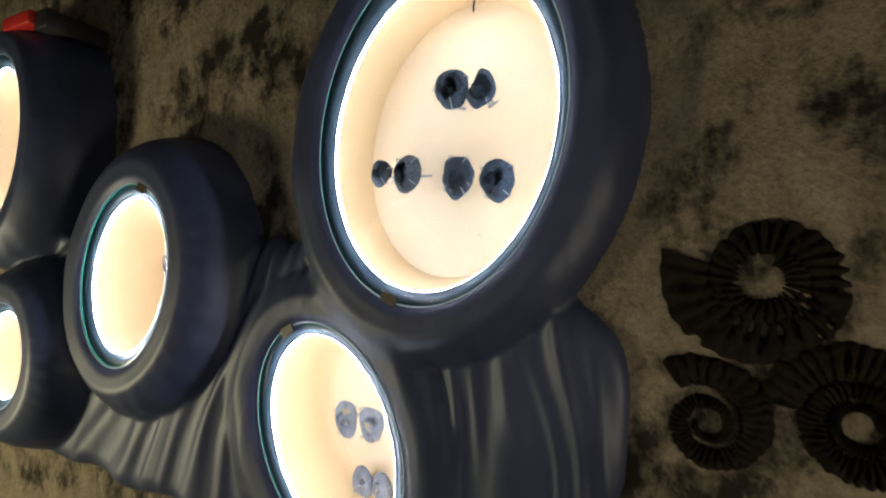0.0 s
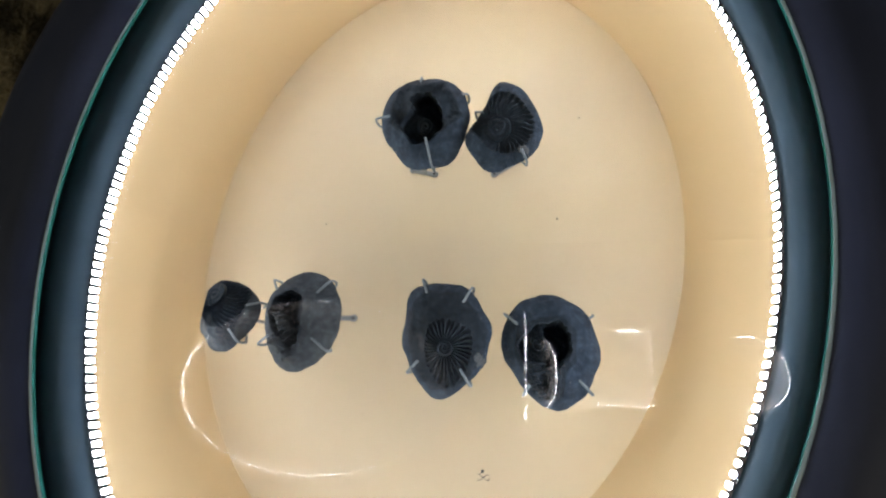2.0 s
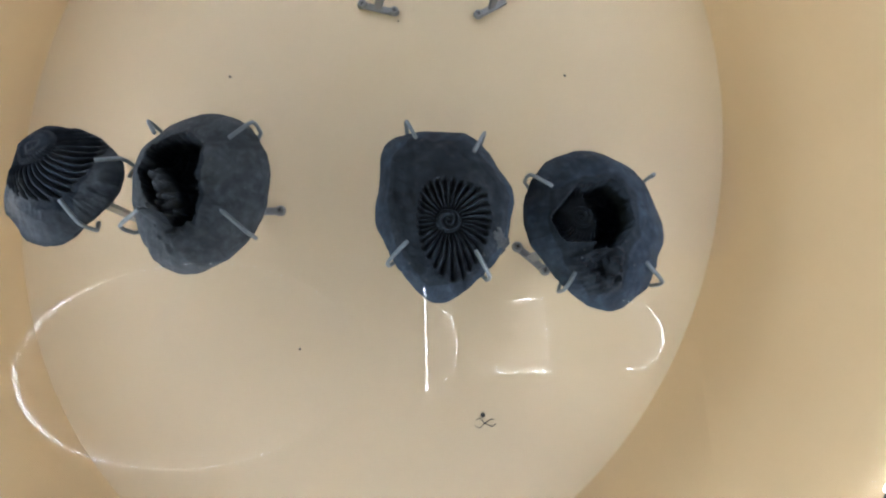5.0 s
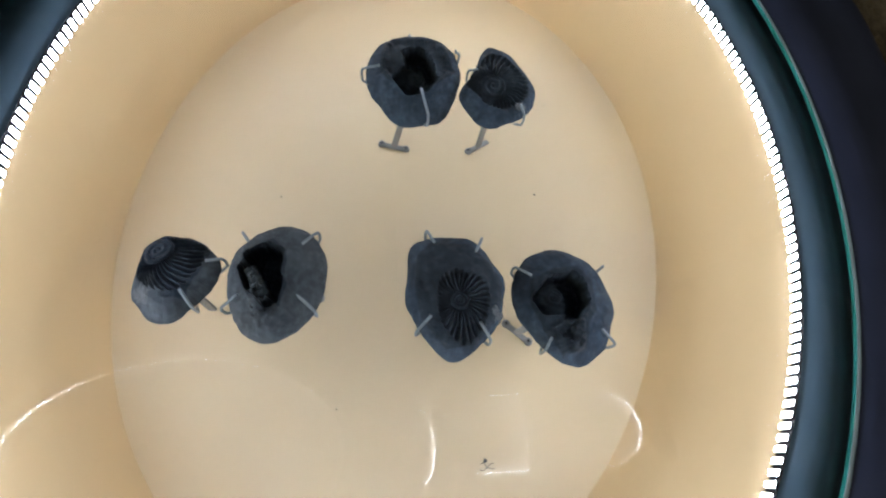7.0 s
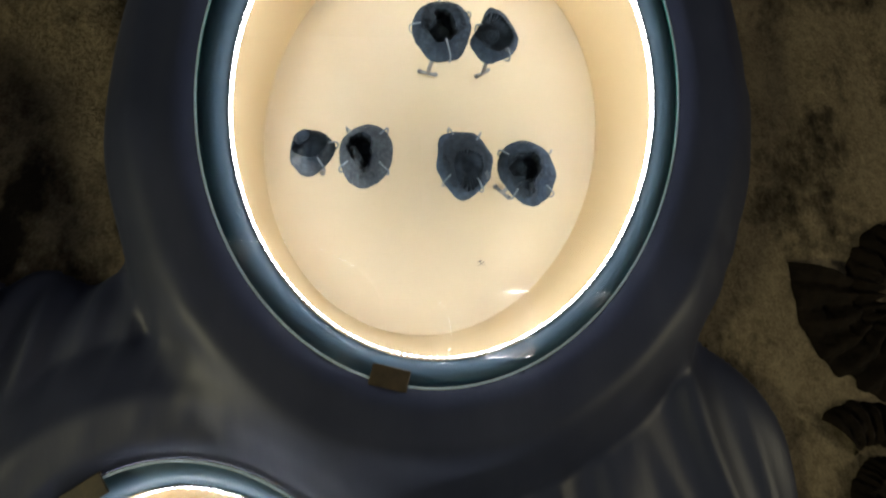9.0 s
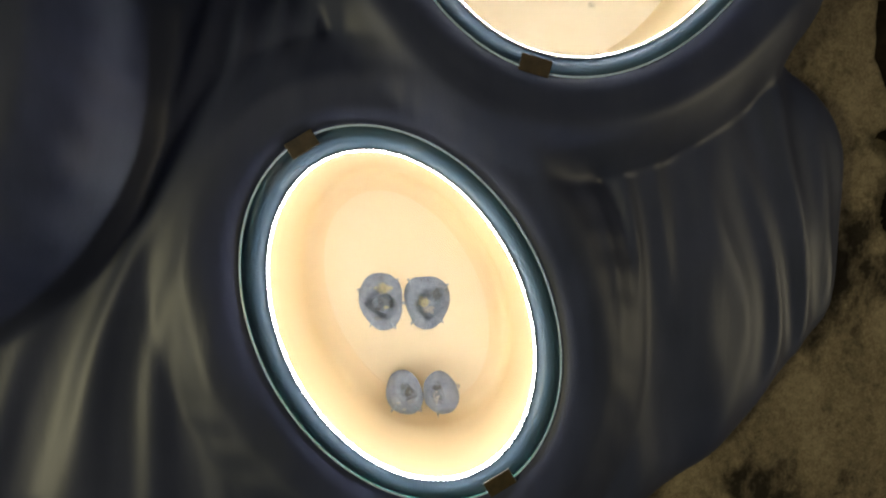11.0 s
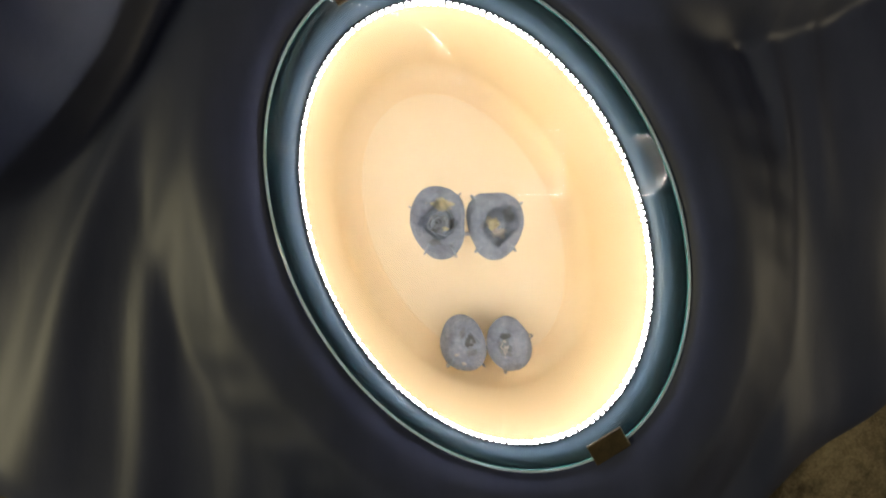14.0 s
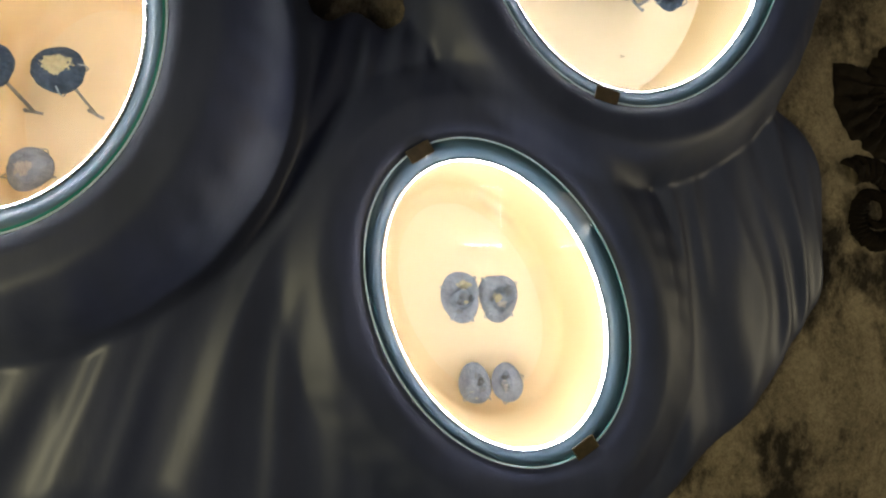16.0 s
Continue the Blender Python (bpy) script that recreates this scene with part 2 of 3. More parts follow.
def grid_mesh(name, xs, zs, Y, keep, X=None, Z=None):
    """A sheet over x and z with depth Y; keep marks the vertices that must not all be dropped."""
    nx, nz = len(xs), len(zs)
    if X is None:
        X, Z = np.meshgrid(xs, zs, indexing="ij")
    co = np.stack([X, Y, Z], -1).reshape(-1, 3)
    i, j = np.meshgrid(np.arange(nx - 1), np.arange(nz - 1), indexing="ij")
    quads = np.stack([i * nz + j, (i + 1) * nz + j, (i + 1) * nz + j + 1, i * nz + j + 1], -1).reshape(-1, 4)
    k = keep.reshape(-1)
    quads = quads[k[quads].any(1)]
    used, inv = np.unique(quads, return_inverse=True)
    me = bpy.data.meshes.new(name)
    me.from_pydata(co[used].tolist(), [], inv.reshape(-1, 4).tolist())
    me.shade_smooth()
    return me


def smooth_noise(X, Z, sx, sz, seed):
    """Value noise on a lattice, between -1 and 1."""
    rng = np.random.RandomState(seed)
    table = rng.rand(256, 256) * 2 - 1
    u, v = X * sx + 57.3, Z * sz + 41.7
    iu, iv = np.floor(u).astype(int), np.floor(v).astype(int)
    fu, fv = u - iu, v - iv
    fu, fv = fu * fu * (3 - 2 * fu), fv * fv * (3 - 2 * fv)
    g = lambda a, b: table[a % 256, b % 256]
    return (g(iu, iv) * (1 - fu) + g(iu + 1, iv) * fu) * (1 - fv) + (g(iu, iv + 1) * (1 - fu) + g(iu + 1, iv + 1) * fu) * fv


def rock_depth(X, Z):
    return (WALL_Y + 0.010 * smooth_noise(X, Z, 4, 3, 1) + 0.008 * smooth_noise(X, Z, 11, 8, 2) + 0.004 * smooth_noise(X, Z, 30, 22, 3)
            + 0.0015 * smooth_noise(X, Z, 90, 60, 4))


def build_rock():
    xs, zs = np.arange(-3.6, 2.2, 0.014), np.arange(-0.05, 3.0, 0.014)
    X, Z = np.meshgrid(xs, zs, indexing="ij")
    keep = np.ones_like(X, bool)
    for c in CASES:
        keep &= c.glass.radius(X, Z)[1] > 0.02
    me = grid_mesh("wall_north", xs, zs, rock_depth(X, Z), keep)
    me.materials.append(ROCK)
    tagged(new("wall_north", me), "rough tan and black cave rock wall", "rock wall", kind="structure")


def web_edge(X, Z):
    """Distance inside the border of the draped skin between the cases."""
    right = -0.015 + 0.012 * np.sin(Z * 9) - X
    slant = ((-0.02 - X) * 0.70 + (Z - 1.08) * 0.714) + 0.01 * np.sin(X * 22)
    low = Z - np.interp(X, [-2.5, -1.9, -1.3, -1.05, -0.5], [0.82, 0.80, 0.78, 0.67, 0.66]) - 0.012 * np.sin(X * 17)
    top = np.where(X > -0.25, 1.56 - 0.16 * (np.clip(X + 0.42, 0, 1) / 0.40) ** 2.4, 1.60 + 0.012 * np.sin(X * 60)) - Z
    left = X + 2.45
    return -np.log(sum(np.exp(-28 * v) for v in (right, slant, low, top * 0.7, left))) / 28 + 0.012


def build_molding():
    xs, zs = np.arange(-2.75, 0.12, 0.0075), np.arange(0.55, 2.60, 0.0075)
    X, Z = np.meshgrid(xs, zs, indexing="ij")
    inside = np.zeros_like(X, bool)
    for c in CASES:
        g = c.glass
        r, d = g.radius(X, Z)
        near = r < 1.0
        X = np.where(near, g.x + (X - g.x) / np.minimum(r, 1.0), X)
        Z = np.where(near, g.z + (Z - g.z) / np.minimum(r, 1.0), Z)
        inside |= r < 0.999
    out = np.full_like(X, -0.05)
    # draped skin
    e = web_edge(X, Z)
    n1, n2 = smooth_noise(X, Z, 4.0, 2.2, 7), smooth_noise(X, Z, 7.0, 3.0, 9)
    fade = np.clip(0.5 + 1.1 * smooth_noise(X, Z, 4.5, 2.6, 13), 0, 1)

    def folds(run):
        big = (0.5 + 0.5 * np.sin(math.tau * 7.0 * run + 3.4 * n1)) ** 1.4
        small = (0.5 + 0.5 * np.sin(math.tau * 15.0 * run + 4.2 * n2 + 1.0)) ** 1.8
        return 0.015 * big * (0.3 + 0.7 * fade) + 0.010 * small * (1.1 - fade)

    upright = np.clip((X + 0.62) / 0.30, 0, 1)
    fanned = (X + 0.75) / (2.5 - Z) * 1.25 - 0.35 + 0.10 * (Z - 1.0) ** 2 * np.sign(X + 0.75)
    skin = 0.034 + upright * folds(X + 0.03 * np.sin(Z * 5)) + (1 - upright) * folds(fanned) + 0.005 * n1
    skin = np.where(e > 0, skin * (1 - (1 - np.clip(e / 0.07, 0, 1)) ** 2) ** 0.55, np.maximum(-0.05, 1.6 * e))
    skin += np.where(e > 0, 0.06 * np.clip((-0.95 - X) / 0.5, 0, 1), 0)
    out = np.maximum(out, skin)
    # rounded collars
    for c in CASES:
        g = c.glass
        r, d = g.radius(X, Z)
        reach = 0.150 if g.y > 1.2 else 0.19
        tall = WALL_Y - g.y - g.slant * (X - g.x) + 0.012
        q = np.clip((d - 0.035) / (reach - 0.035), 0, 1)
        collar = tall * (1 - q ** 2.5) ** 0.62 - 0.012 * np.clip(1 - d / 0.03, 0, 1) ** 2 + 0.0045 * np.exp(-((d - 0.075) / 0.018) ** 2)
        around = np.arctan2(Z - g.z, X - g.x)
        flow = np.sin(34 * around + 5 * smooth_noise(X, Z, 5, 5, 23) + 40 * d)
        collar += (0.005 * smooth_noise(X, Z, 8, 8, 21) + 0.0022 * flow * np.clip(0.4 + smooth_noise(X, Z, 6, 6, 25), 0, 1) * np.clip((d - 0.07) / 0.05, 0, 1)) * np.clip(d / 0.06, 0, 1)
        collar = np.where(d < reach, collar, np.maximum(-0.05, 1.6 * (reach - d)))
        k = 0.050
        h = np.clip(0.5 + 0.5 * (collar - out) / k, 0, 1)
        soft = k * h * (1 - h) * np.clip(d / 0.05, 0, 1)
        out = np.where((collar > -0.045) & (out > -0.045), collar * h + out * (1 - h) + soft, np.maximum(collar, out))
    keep = (~inside) & (out > -0.045)
    me = grid_mesh("wall_molding", xs, zs, WALL_Y - out, keep, X, Z)
    me.materials.append(MOLDING)
    tagged(new("wall_molding", me), "dark glazed flowing plaster molding with drapery folds", "wall molding", kind="structure")


def plain_room():
    def slab(name, size, at, mat, label):
        bm = box(size, 0.01, Matrix.Translation(at))
        tagged(part(name, bm, mat, None, "", False), label, name.split("_")[0], kind="structure")
    slab("floor", (6.2, 5.2, 0.1), (-0.7, -0.95, -0.05), DARK_FLOOR, "dark bare concrete floor")
    slab("ceiling", (6.2, 5.2, 0.1), (-0.7, -0.95, 2.99), DARK_WALL, "dark painted ceiling of the gallery")
    slab("wall_south", (6.2, 0.1, 3.0), (-0.7, -3.11, 1.45), DARK_WALL, "dark painted wall of the gallery")
    slab("wall_east", (0.1, 5.2, 3.0), (2.15, -0.95, 1.45), DARK_WALL, "dark painted wall of the gallery")
    slab("wall_west", (0.1, 5.2, 3.0), (-3.55, -0.95, 1.45), DARK_WALL, "dark painted wall of the gallery")


# ---- display cases ----
LED_MESH = None


def led_mesh():
    global LED_MESH
    if LED_MESH is None:
        bm = box((0.0043, 0.0095, 0.0018), 0.0006)
        LED_MESH = bpy.data.meshes.new("led")
        bm.to_mesh(LED_MESH)
        bm.free()
        LED_MESH.materials.append(TAPE)
        LED_MESH.materials.append(LED_GLOW)
        for poly in LED_MESH.polygons:
            poly.material_index = 1 if poly.normal.z > 0.3 else 0
    return LED_MESH


def even_angles(oval, step):
    """Angles at even steps along the rim."""
    phi = np.linspace(0, math.tau, 2001)
    p = np.array([oval.at(f)[:] for f in phi])
    s = np.r_[0, np.cumsum(np.linalg.norm(np.diff(p, axis=0), axis=1))]
    n = int(s[-1] / step)
    return np.interp(np.arange(n) * s[-1] / n, s, phi)


def build_case(c, label, step=0.00833, N=96, green=0.0022):
    g, l, b = c.glass, c.led, c.back
    case = new("display_case")
    case.location = (g.x, g.y, g.z)
    case["label"], case["category"], case["group"] = label, "display case", "oval wall cases"
    inv = Matrix.Translation((-g.x, -g.y, -g.z))

    def put(name, bm, mat, parent=case, text="", smooth=True):
        bmesh.ops.transform(bm, matrix=inv, verts=bm.verts)
        return part(name, bm, mat, parent, text, smooth)

    y0 = g.y + 0.020
    put("rim_flange", loft([g.ring(N, y0 + 0.02, 0.004), g.ring(N, g.y + 0.0070, 0.004), l.ring(N, y0, 0.0), l.ring(N, y0 + 0.006, 0.0)]), FLANGE, text="blue-grey painted rim under the glass")
    rings = [l.ring(N, y0 + 0.006)]
    R = c.cove
    sharp = R < 0.01
    mouth, foot = l.ring(N, y0 + 0.006), b.ring(N, b.y + 0.004 if sharp else b.y - R)
    for k in range(1, 7):
        rings.append([p.lerp(q, k / 6) for p, q in zip(mouth, foot)])
    if sharp:
        # side wall meets the back panel in a plain corner
        rings.insert(-1, [p.lerp(q, 0.975) for p, q in zip(mouth, foot)])
    else:
        for k in range(1, 7):
            a = k * math.pi / 12
            rings.append(b.ring(N, b.y - R + (R - 0.001) * math.sin(a), -R * (1 - math.cos(a))))
        rings += [b.ring(N, b.y - 0.001, -R - g0) for g0 in (0.0005, 0.0060, 0.0068)]
        rings.append(b.ring(N, b.y + 0.004, -R - 0.007))
    rings += [b.ring(N, b.y + 0.006, 0.012), l.ring(N, y0 + 0.02, 0.012), l.ring(N, y0 + 0.006, 0.012)]
    put("lining", loft(rings), LINING, text="cream painted curved side wall")
    put("back_panel", loft([b.ring(N, b.y - 0.0005, 0.006), b.ring(N, b.y + 0.006, 0.006)], True, True, True), CREAM, text="cream painted back panel", smooth=False)
    t = 0.006
    pane = put("glass_pane", loft([g.ring(N, g.y, -0.0015), g.ring(N, g.y + t, -0.0015)], True, True, True), GLASS, text="clear oval glass pane", smooth=False)
    pane.visible_shadow = False
    put("glass_edge", loft([g.ring(N, g.y - 0.0006, -green), g.ring(N, g.y - 0.0008, -0.0006), g.ring(N, g.y + 0.003, 0.0), g.ring(N, g.y + 0.003, 0.0004 - green), g.ring(N, g.y - 0.0006, -green)]), EDGE, pane, "green polished glass edge")
    put("bevel", loft([g.ring(N, g.y - 0.0010, -0.0018), g.ring(N, g.y - 0.0017, -0.0004), g.ring(N, g.y - 0.001, 0.0012)]), EDGE_SHINE, pane, "pale blue bevel painted as light in the glass edge")
    # LED tape on the lining, just behind the rim
    yl = y0 + 0.0038
    strip = put("led_strip", loft([l.ring(N, yl - 0.0045, -0.0012), l.ring(N, yl + 0.0065, -0.0012)]), TAPE, text="dark tape set with small bright lights")
    me = led_mesh()
    for phi in even_angles(l, step):
        p, q = l.at(phi, yl, -0.0035), l.at(phi + 0.01, yl, -0.0035)
        along = (q - p).normalized()
        inward = Vector((0, 1, 0)).cross(along)
        if inward.dot(Vector((l.x, yl, l.z)) - p) < 0:
            inward = -inward
        m = Matrix((along, Vector((0, 1, 0)), inward)).transposed().to_4x4()
        m.translation = p - Vector((g.x, g.y, g.z))
        led = new("led", me)
        led.parent = strip
        led.matrix_basis = m
    for x, z in c.clips:
        a = math.atan2(z - g.z, x - g.x)
        d = Vector((math.cos(a), 0, math.sin(a)))
        # nearest rim point along that ray
        r, _ = g.radius(np.array([x]), np.array([z]))
        p = Vector((g.x, g.y, g.z)) + (Vector((x, g.y, z)) - Vector((g.x, g.y, g.z))) / float(r[0])
        p.y += g.slant * (p.x - g.x)
        phi = min(np.linspace(0, math.tau, 720), key=lambda f: (g.at(f) - p).length)
        along = (g.at(phi + 0.01) - g.at(phi - 0.01)).normalized()
        outw = along.cross(Vector((0, 1, 0))).normalized()
        if outw.dot(p - Vector((g.x, g.y, g.z))) < 0:
            outw = -outw
        m = Matrix((along, outw, Vector((0, -1, 0)))).transposed().to_4x4()
        m.translation = p
        bm = box((0.047, 0.026, 0.004), 0.0012, m @ Matrix.Translation((0, -0.007, 0.0035)))
        bm2 = box((0.047, 0.003, 0.016), 0.001, m @ Matrix.Translation((0, 0.0045, -0.004)))
        tmp = bpy.data.meshes.new("tmp")
        bm2.to_mesh(tmp)
        bm2.free()
        bm.from_mesh(tmp)
        bpy.data.meshes.remove(tmp)
        clip = put("clip", bm, CLIP, text="small brown-black glass holding clip", smooth=False)
    return case


build_rock()
build_molding()
plain_room()
LABELS = ["large oval wall case with blue-black fossil nodules, brightly lit", "leaning oval wall case with pale grey fossil halves, brightly lit",
          "oval wall case with mixed dark fossils, brightly lit", "tall narrow oval wall case, brightly lit", "small oval wall case, brightly lit"]
for k, (c, text) in enumerate(zip(CASES, LABELS)):
    build_case(c, text, 0.00833 if k < 3 else 0.010, green=0.006 if k == 2 else 0.0014)


# ---- lit niches of the gallery behind the viewer ----


def wall_niche(x, z, y, a, b, square, label, N=64, dotted=False):
    """A lit niche facing +y: a rim with a light tape inside and a dark back. Some have the tape on one side and the sill only."""
    niche = new("wall_niche")
    niche.location = (x, y, z)
    tagged(niche, label, "wall niche", "lit niches of the gallery")

    def ring(grow, dy):
        out = []
        for k in range(N):
            t = k * math.tau / N
            c, s = math.cos(t), math.sin(t)
            q = max(abs(c), abs(s)) if square else 1.0
            out.append(((a + grow) * c / q, dy, (b + grow) * s / q))
        return out

    part("rim", loft([ring(0.03, -0.06), ring(0.03, 0.0), ring(0.0, 0.0), ring(0.0, -0.055), ring(-0.01, -0.055)]), BLACK, niche)
    part("back_panel", loft([ring(0.001, -0.060), ring(0.001, -0.054)], True, True, True), NICHE_BACK, niche, "brown back panel")
    bm = bmesh.new()
    a1, a2 = ring(-0.002, -0.050), ring(-0.002 if dotted else -0.007, -0.045 if dotted else -0.030)
    for k in range(0, N):
        t = (k + 0.5) * math.tau / N
        if dotted and k % 2 or not dotted and math.cos(t) < -0.15 and not (square and -2.5 < t - math.tau < -0.6):
            continue
        q = (k + 1) % N
        bm.faces.new([bm.verts.new(p) for p in (a1[k], a1[q], a2[q], a2[k])])
    part("light_tape", bm, NICHE_GLOW, niche, "glowing white light tape", False)


wall_niche(1.47, 1.765, -3.0, 0.315, 0.315, False, "round niche with a lit white rim on dark wall")
wall_niche(0.47, 1.79, -3.0, 0.24, 0.325, True, "square niche with a lit white rim on dark wall")
wall_niche(-0.205, 1.725, -3.0, 0.097, 0.295, False, "narrow oval niche with a lit white rim")
wall_niche(-0.39, 1.79, -3.0, 0.010, 0.46, True, "upright light strip on the dark gallery wall")
wall_niche(-1.16, 1.68, -0.10, 0.52, 0.31, False, "wide oval niche with a lit rim on a partition", 420, True)
bm = box((1.4, 0.08, 2.95), 0.01, Matrix.Translation((-1.16, -0.2, 1.47)))
tagged(part("wall_partition", bm, DARK_WALL, None, "", False), "dark painted free-standing partition wall", "wall", kind="structure")

# ---- fossils ----


def outline(radii, th):
    """Radius of a closed outline at angle th. radii: even radii in millimetres, or the corners of a chipped outline as (degrees, millimetres)."""
    th = np.asarray(th, float)
    if isinstance(radii[0], tuple):
        corners = sorted((a % 360, r) for a, r in radii)
        spread = 9.0
    else:
        corners = [(k * 360 / len(radii), r) for k, r in enumerate(radii)]
        spread = 9.0
    a = np.radians([c[0] for c in corners])
    r = np.array([c[1] for c in corners]) / 1000
    a, r = np.r_[a, a[0] + math.tau], np.r_[r, r[0]]

    def chord(t):
        t = (t - a[0]) % math.tau + a[0]
        i = np.clip(np.searchsorted(a, t, "right") - 1, 0, len(a) - 2)
        return r[i] * r[i + 1] * np.sin(a[i + 1] - a[i]) / (r[i] * np.sin(t - a[i]) + r[i + 1] * np.sin(a[i + 1] - t))

    offsets = np.radians(np.linspace(-spread, spread, 7))
    return sum(chord(th + d) for d in offsets) / 7


def ramp_up(v, lo, hi):
    t = np.clip((v - lo) / (hi - lo), 0, 1)
    return t * t * (3 - 2 * t)


def inside(X, Z, corners):
    """Distance in metres inside a polygon whose corners are in millimetres; negative outside."""
    best, odd = np.full(np.shape(X), 1e9), np.zeros(np.shape(X), bool)
    for (x0, z0), (x1, z1) in zip(corners, corners[1:] + corners[:1]):
        x0, z0, x1, z1 = x0 / 1000, z0 / 1000, x1 / 1000, z1 / 1000
        dx, dz = x1 - x0, z1 - z0
        t = np.clip(((X - x0) * dx + (Z - z0) * dz) / (dx * dx + dz * dz), 0, 1)
        best = np.minimum(best, np.hypot(X - x0 - t * dx, Z - z0 - t * dz))
        if z0 != z1:
            odd ^= ((z0 > Z) != (z1 > Z)) & (X < (x1 - x0) * (Z - z0) / (z1 - z0) + x0)
    return np.where(odd, best, -best)


def ribbed(cx, cz, r0, outer, ribs, depth, sink, twist=0.5, disc=0.0):
    """The print of a coiled shell: ribs that run out from a small coil of radius r0 to the outline outer, sunk as a shallow dish."""
    cx, cz, r0 = cx / 1000, cz / 1000, r0 / 1000

    def height(X, Z):
        dx, dz = X - cx, Z - cz
        q, a = np.hypot(dx, dz), np.arctan2(dz, dx)
        R = outline(outer, a)
        f = np.clip((q - r0) / (R - r0), 0, 1)
        within = ramp_up(q, r0 * 0.9, r0 * 1.15) * (1 - ramp_up(q / R, 0.90, 1.03))
        side = 0.4 * smooth_noise(X, Z, 90, 90, 31)
        phase = ribs * (a + twist * f * f + 0.03 * smooth_noise(X, Z, 130, 130, 33)) + side
        ridge = np.abs(np.cos(0.5 * phase)) ** 0.9
        whorl = np.sin(np.pi * np.clip(f, 0, 1))
        coil = ramp_up(r0 - q, 0, r0 * 0.15)
        spiral = 0.5 + 0.5 * np.cos(math.tau * (q / (r0 * 0.42)) - a)
        fine = 0.5 + 0.5 * np.cos(ribs * 0.8 * a)
        return (-sink * (1 - ramp_up(q / R, 0.86, 1.02)) + within * depth * (ridge - 0.75 + 0.25 * whorl)
                + coil * (disc + 0.0016 * spiral + 0.0009 * fine * ramp_up(q, r0 * 0.35, r0 * 0.6)))
    return height


def hollow(corners, depth, wall=1.5, rugged=0.0):
    """A broken-in hollow with a sharp lip."""
    def height(X, Z):
        d = inside(X, Z, corners) + 0.0016 * smooth_noise(X, Z, 220, 220, 41) + 0.0006 * smooth_noise(X, Z, 700, 700, 43)
        return -depth * ramp_up(d, 0, wall / 1000) * (1 - rugged * np.abs(smooth_noise(X, Z, 150, 150, 47)))
    return height


def horn(x0, z0, x1, z1, w0, w1, rise, ribs, seed=51):
    """A broken ribbed piece of shell that lies in a hollow, from one end to the other."""
    def height(X, Z):
        ax, az, bx, bz = x0 / 1000, z0 / 1000, x1 / 1000, z1 / 1000
        dx, dz = bx - ax, bz - az
        n = math.hypot(dx, dz)
        u = ((X - ax) * dx + (Z - az) * dz) / (n * n)
        v = (-(X - ax) * dz + (Z - az) * dx) / n
        w = (w0 + (w1 - w0) * np.clip(u, 0, 1)) / 1000 * (1 + 0.25 * smooth_noise(X, Z, 200, 200, seed))
        body = np.sqrt(np.clip(1 - (v / w) ** 2, 0, 1)) * ramp_up(u, -0.12, 0.10) * (1 - ramp_up(u, 0.9, 1.12))
        rib = np.abs(np.cos(math.pi * ribs * (u + 0.10 * (v / w) ** 2)))
        return rise * body * (0.78 + 0.22 * rib) + 0.0035 * body * smooth_noise(X, Z, 350, 350, seed + 1)
    return height


def facet(deg, at, slope):
    """A flat chipped side: the face falls off past a straight line."""
    c, sn = math.cos(radians(deg)), math.sin(radians(deg))
    return lambda X, Z: -slope * np.clip(X * c + Z * sn - at / 1000 + 0.0008 * smooth_noise(X, Z, 120, 120, 61), 0, 1)


def cavity(cx, cz, rx, rz, depth, turn=0.0, sharp=6.0, wobble=0.1):
    def height(X, Z):
        dx, dz = X - cx, Z - cz
        c, s = math.cos(turn), math.sin(turn)
        p, q = (dx * c + dz * s) / rx, (-dx * s + dz * c) / rz
        r = np.hypot(p, q) * (1 + wobble * np.sin(3 * np.arctan2(q, p) + 1))
        return -depth * np.clip((1.08 - r) * sharp, 0, 1) * (1 - 0.25 * np.minimum(r, 1) ** 2)
    return height


def patch_on(ob, height, cx, cz, rx, rz, mat, label, seed):
    """A thin crust of other colour that lies on the front face."""
    n, m = 60, 16
    a = np.arange(n) * math.tau / n
    w = 1 + 0.30 * smooth_noise(np.cos(a) * 2.2, np.sin(a) * 2.2, 1, 1, seed) + 0.16 * smooth_noise(np.cos(a) * 7, np.sin(a) * 7, 1, 1, seed + 1)
    f = (np.arange(m + 1) + 0.05)[:, None] / m
    X, Z = cx + rx * f * w * np.cos(a), cz + rz * f * w * np.sin(a)
    lift = 0.0006 * (1 - f ** 4) - 0.0005 * f ** 4 + 0.0006 * smooth_noise(X, Z, 500, 500, seed + 2)
    rings = np.stack([X, -height(X, Z) - lift, Z], -1)
    part("crust", loft(rings.tolist(), True, True, False), mat, ob, label)


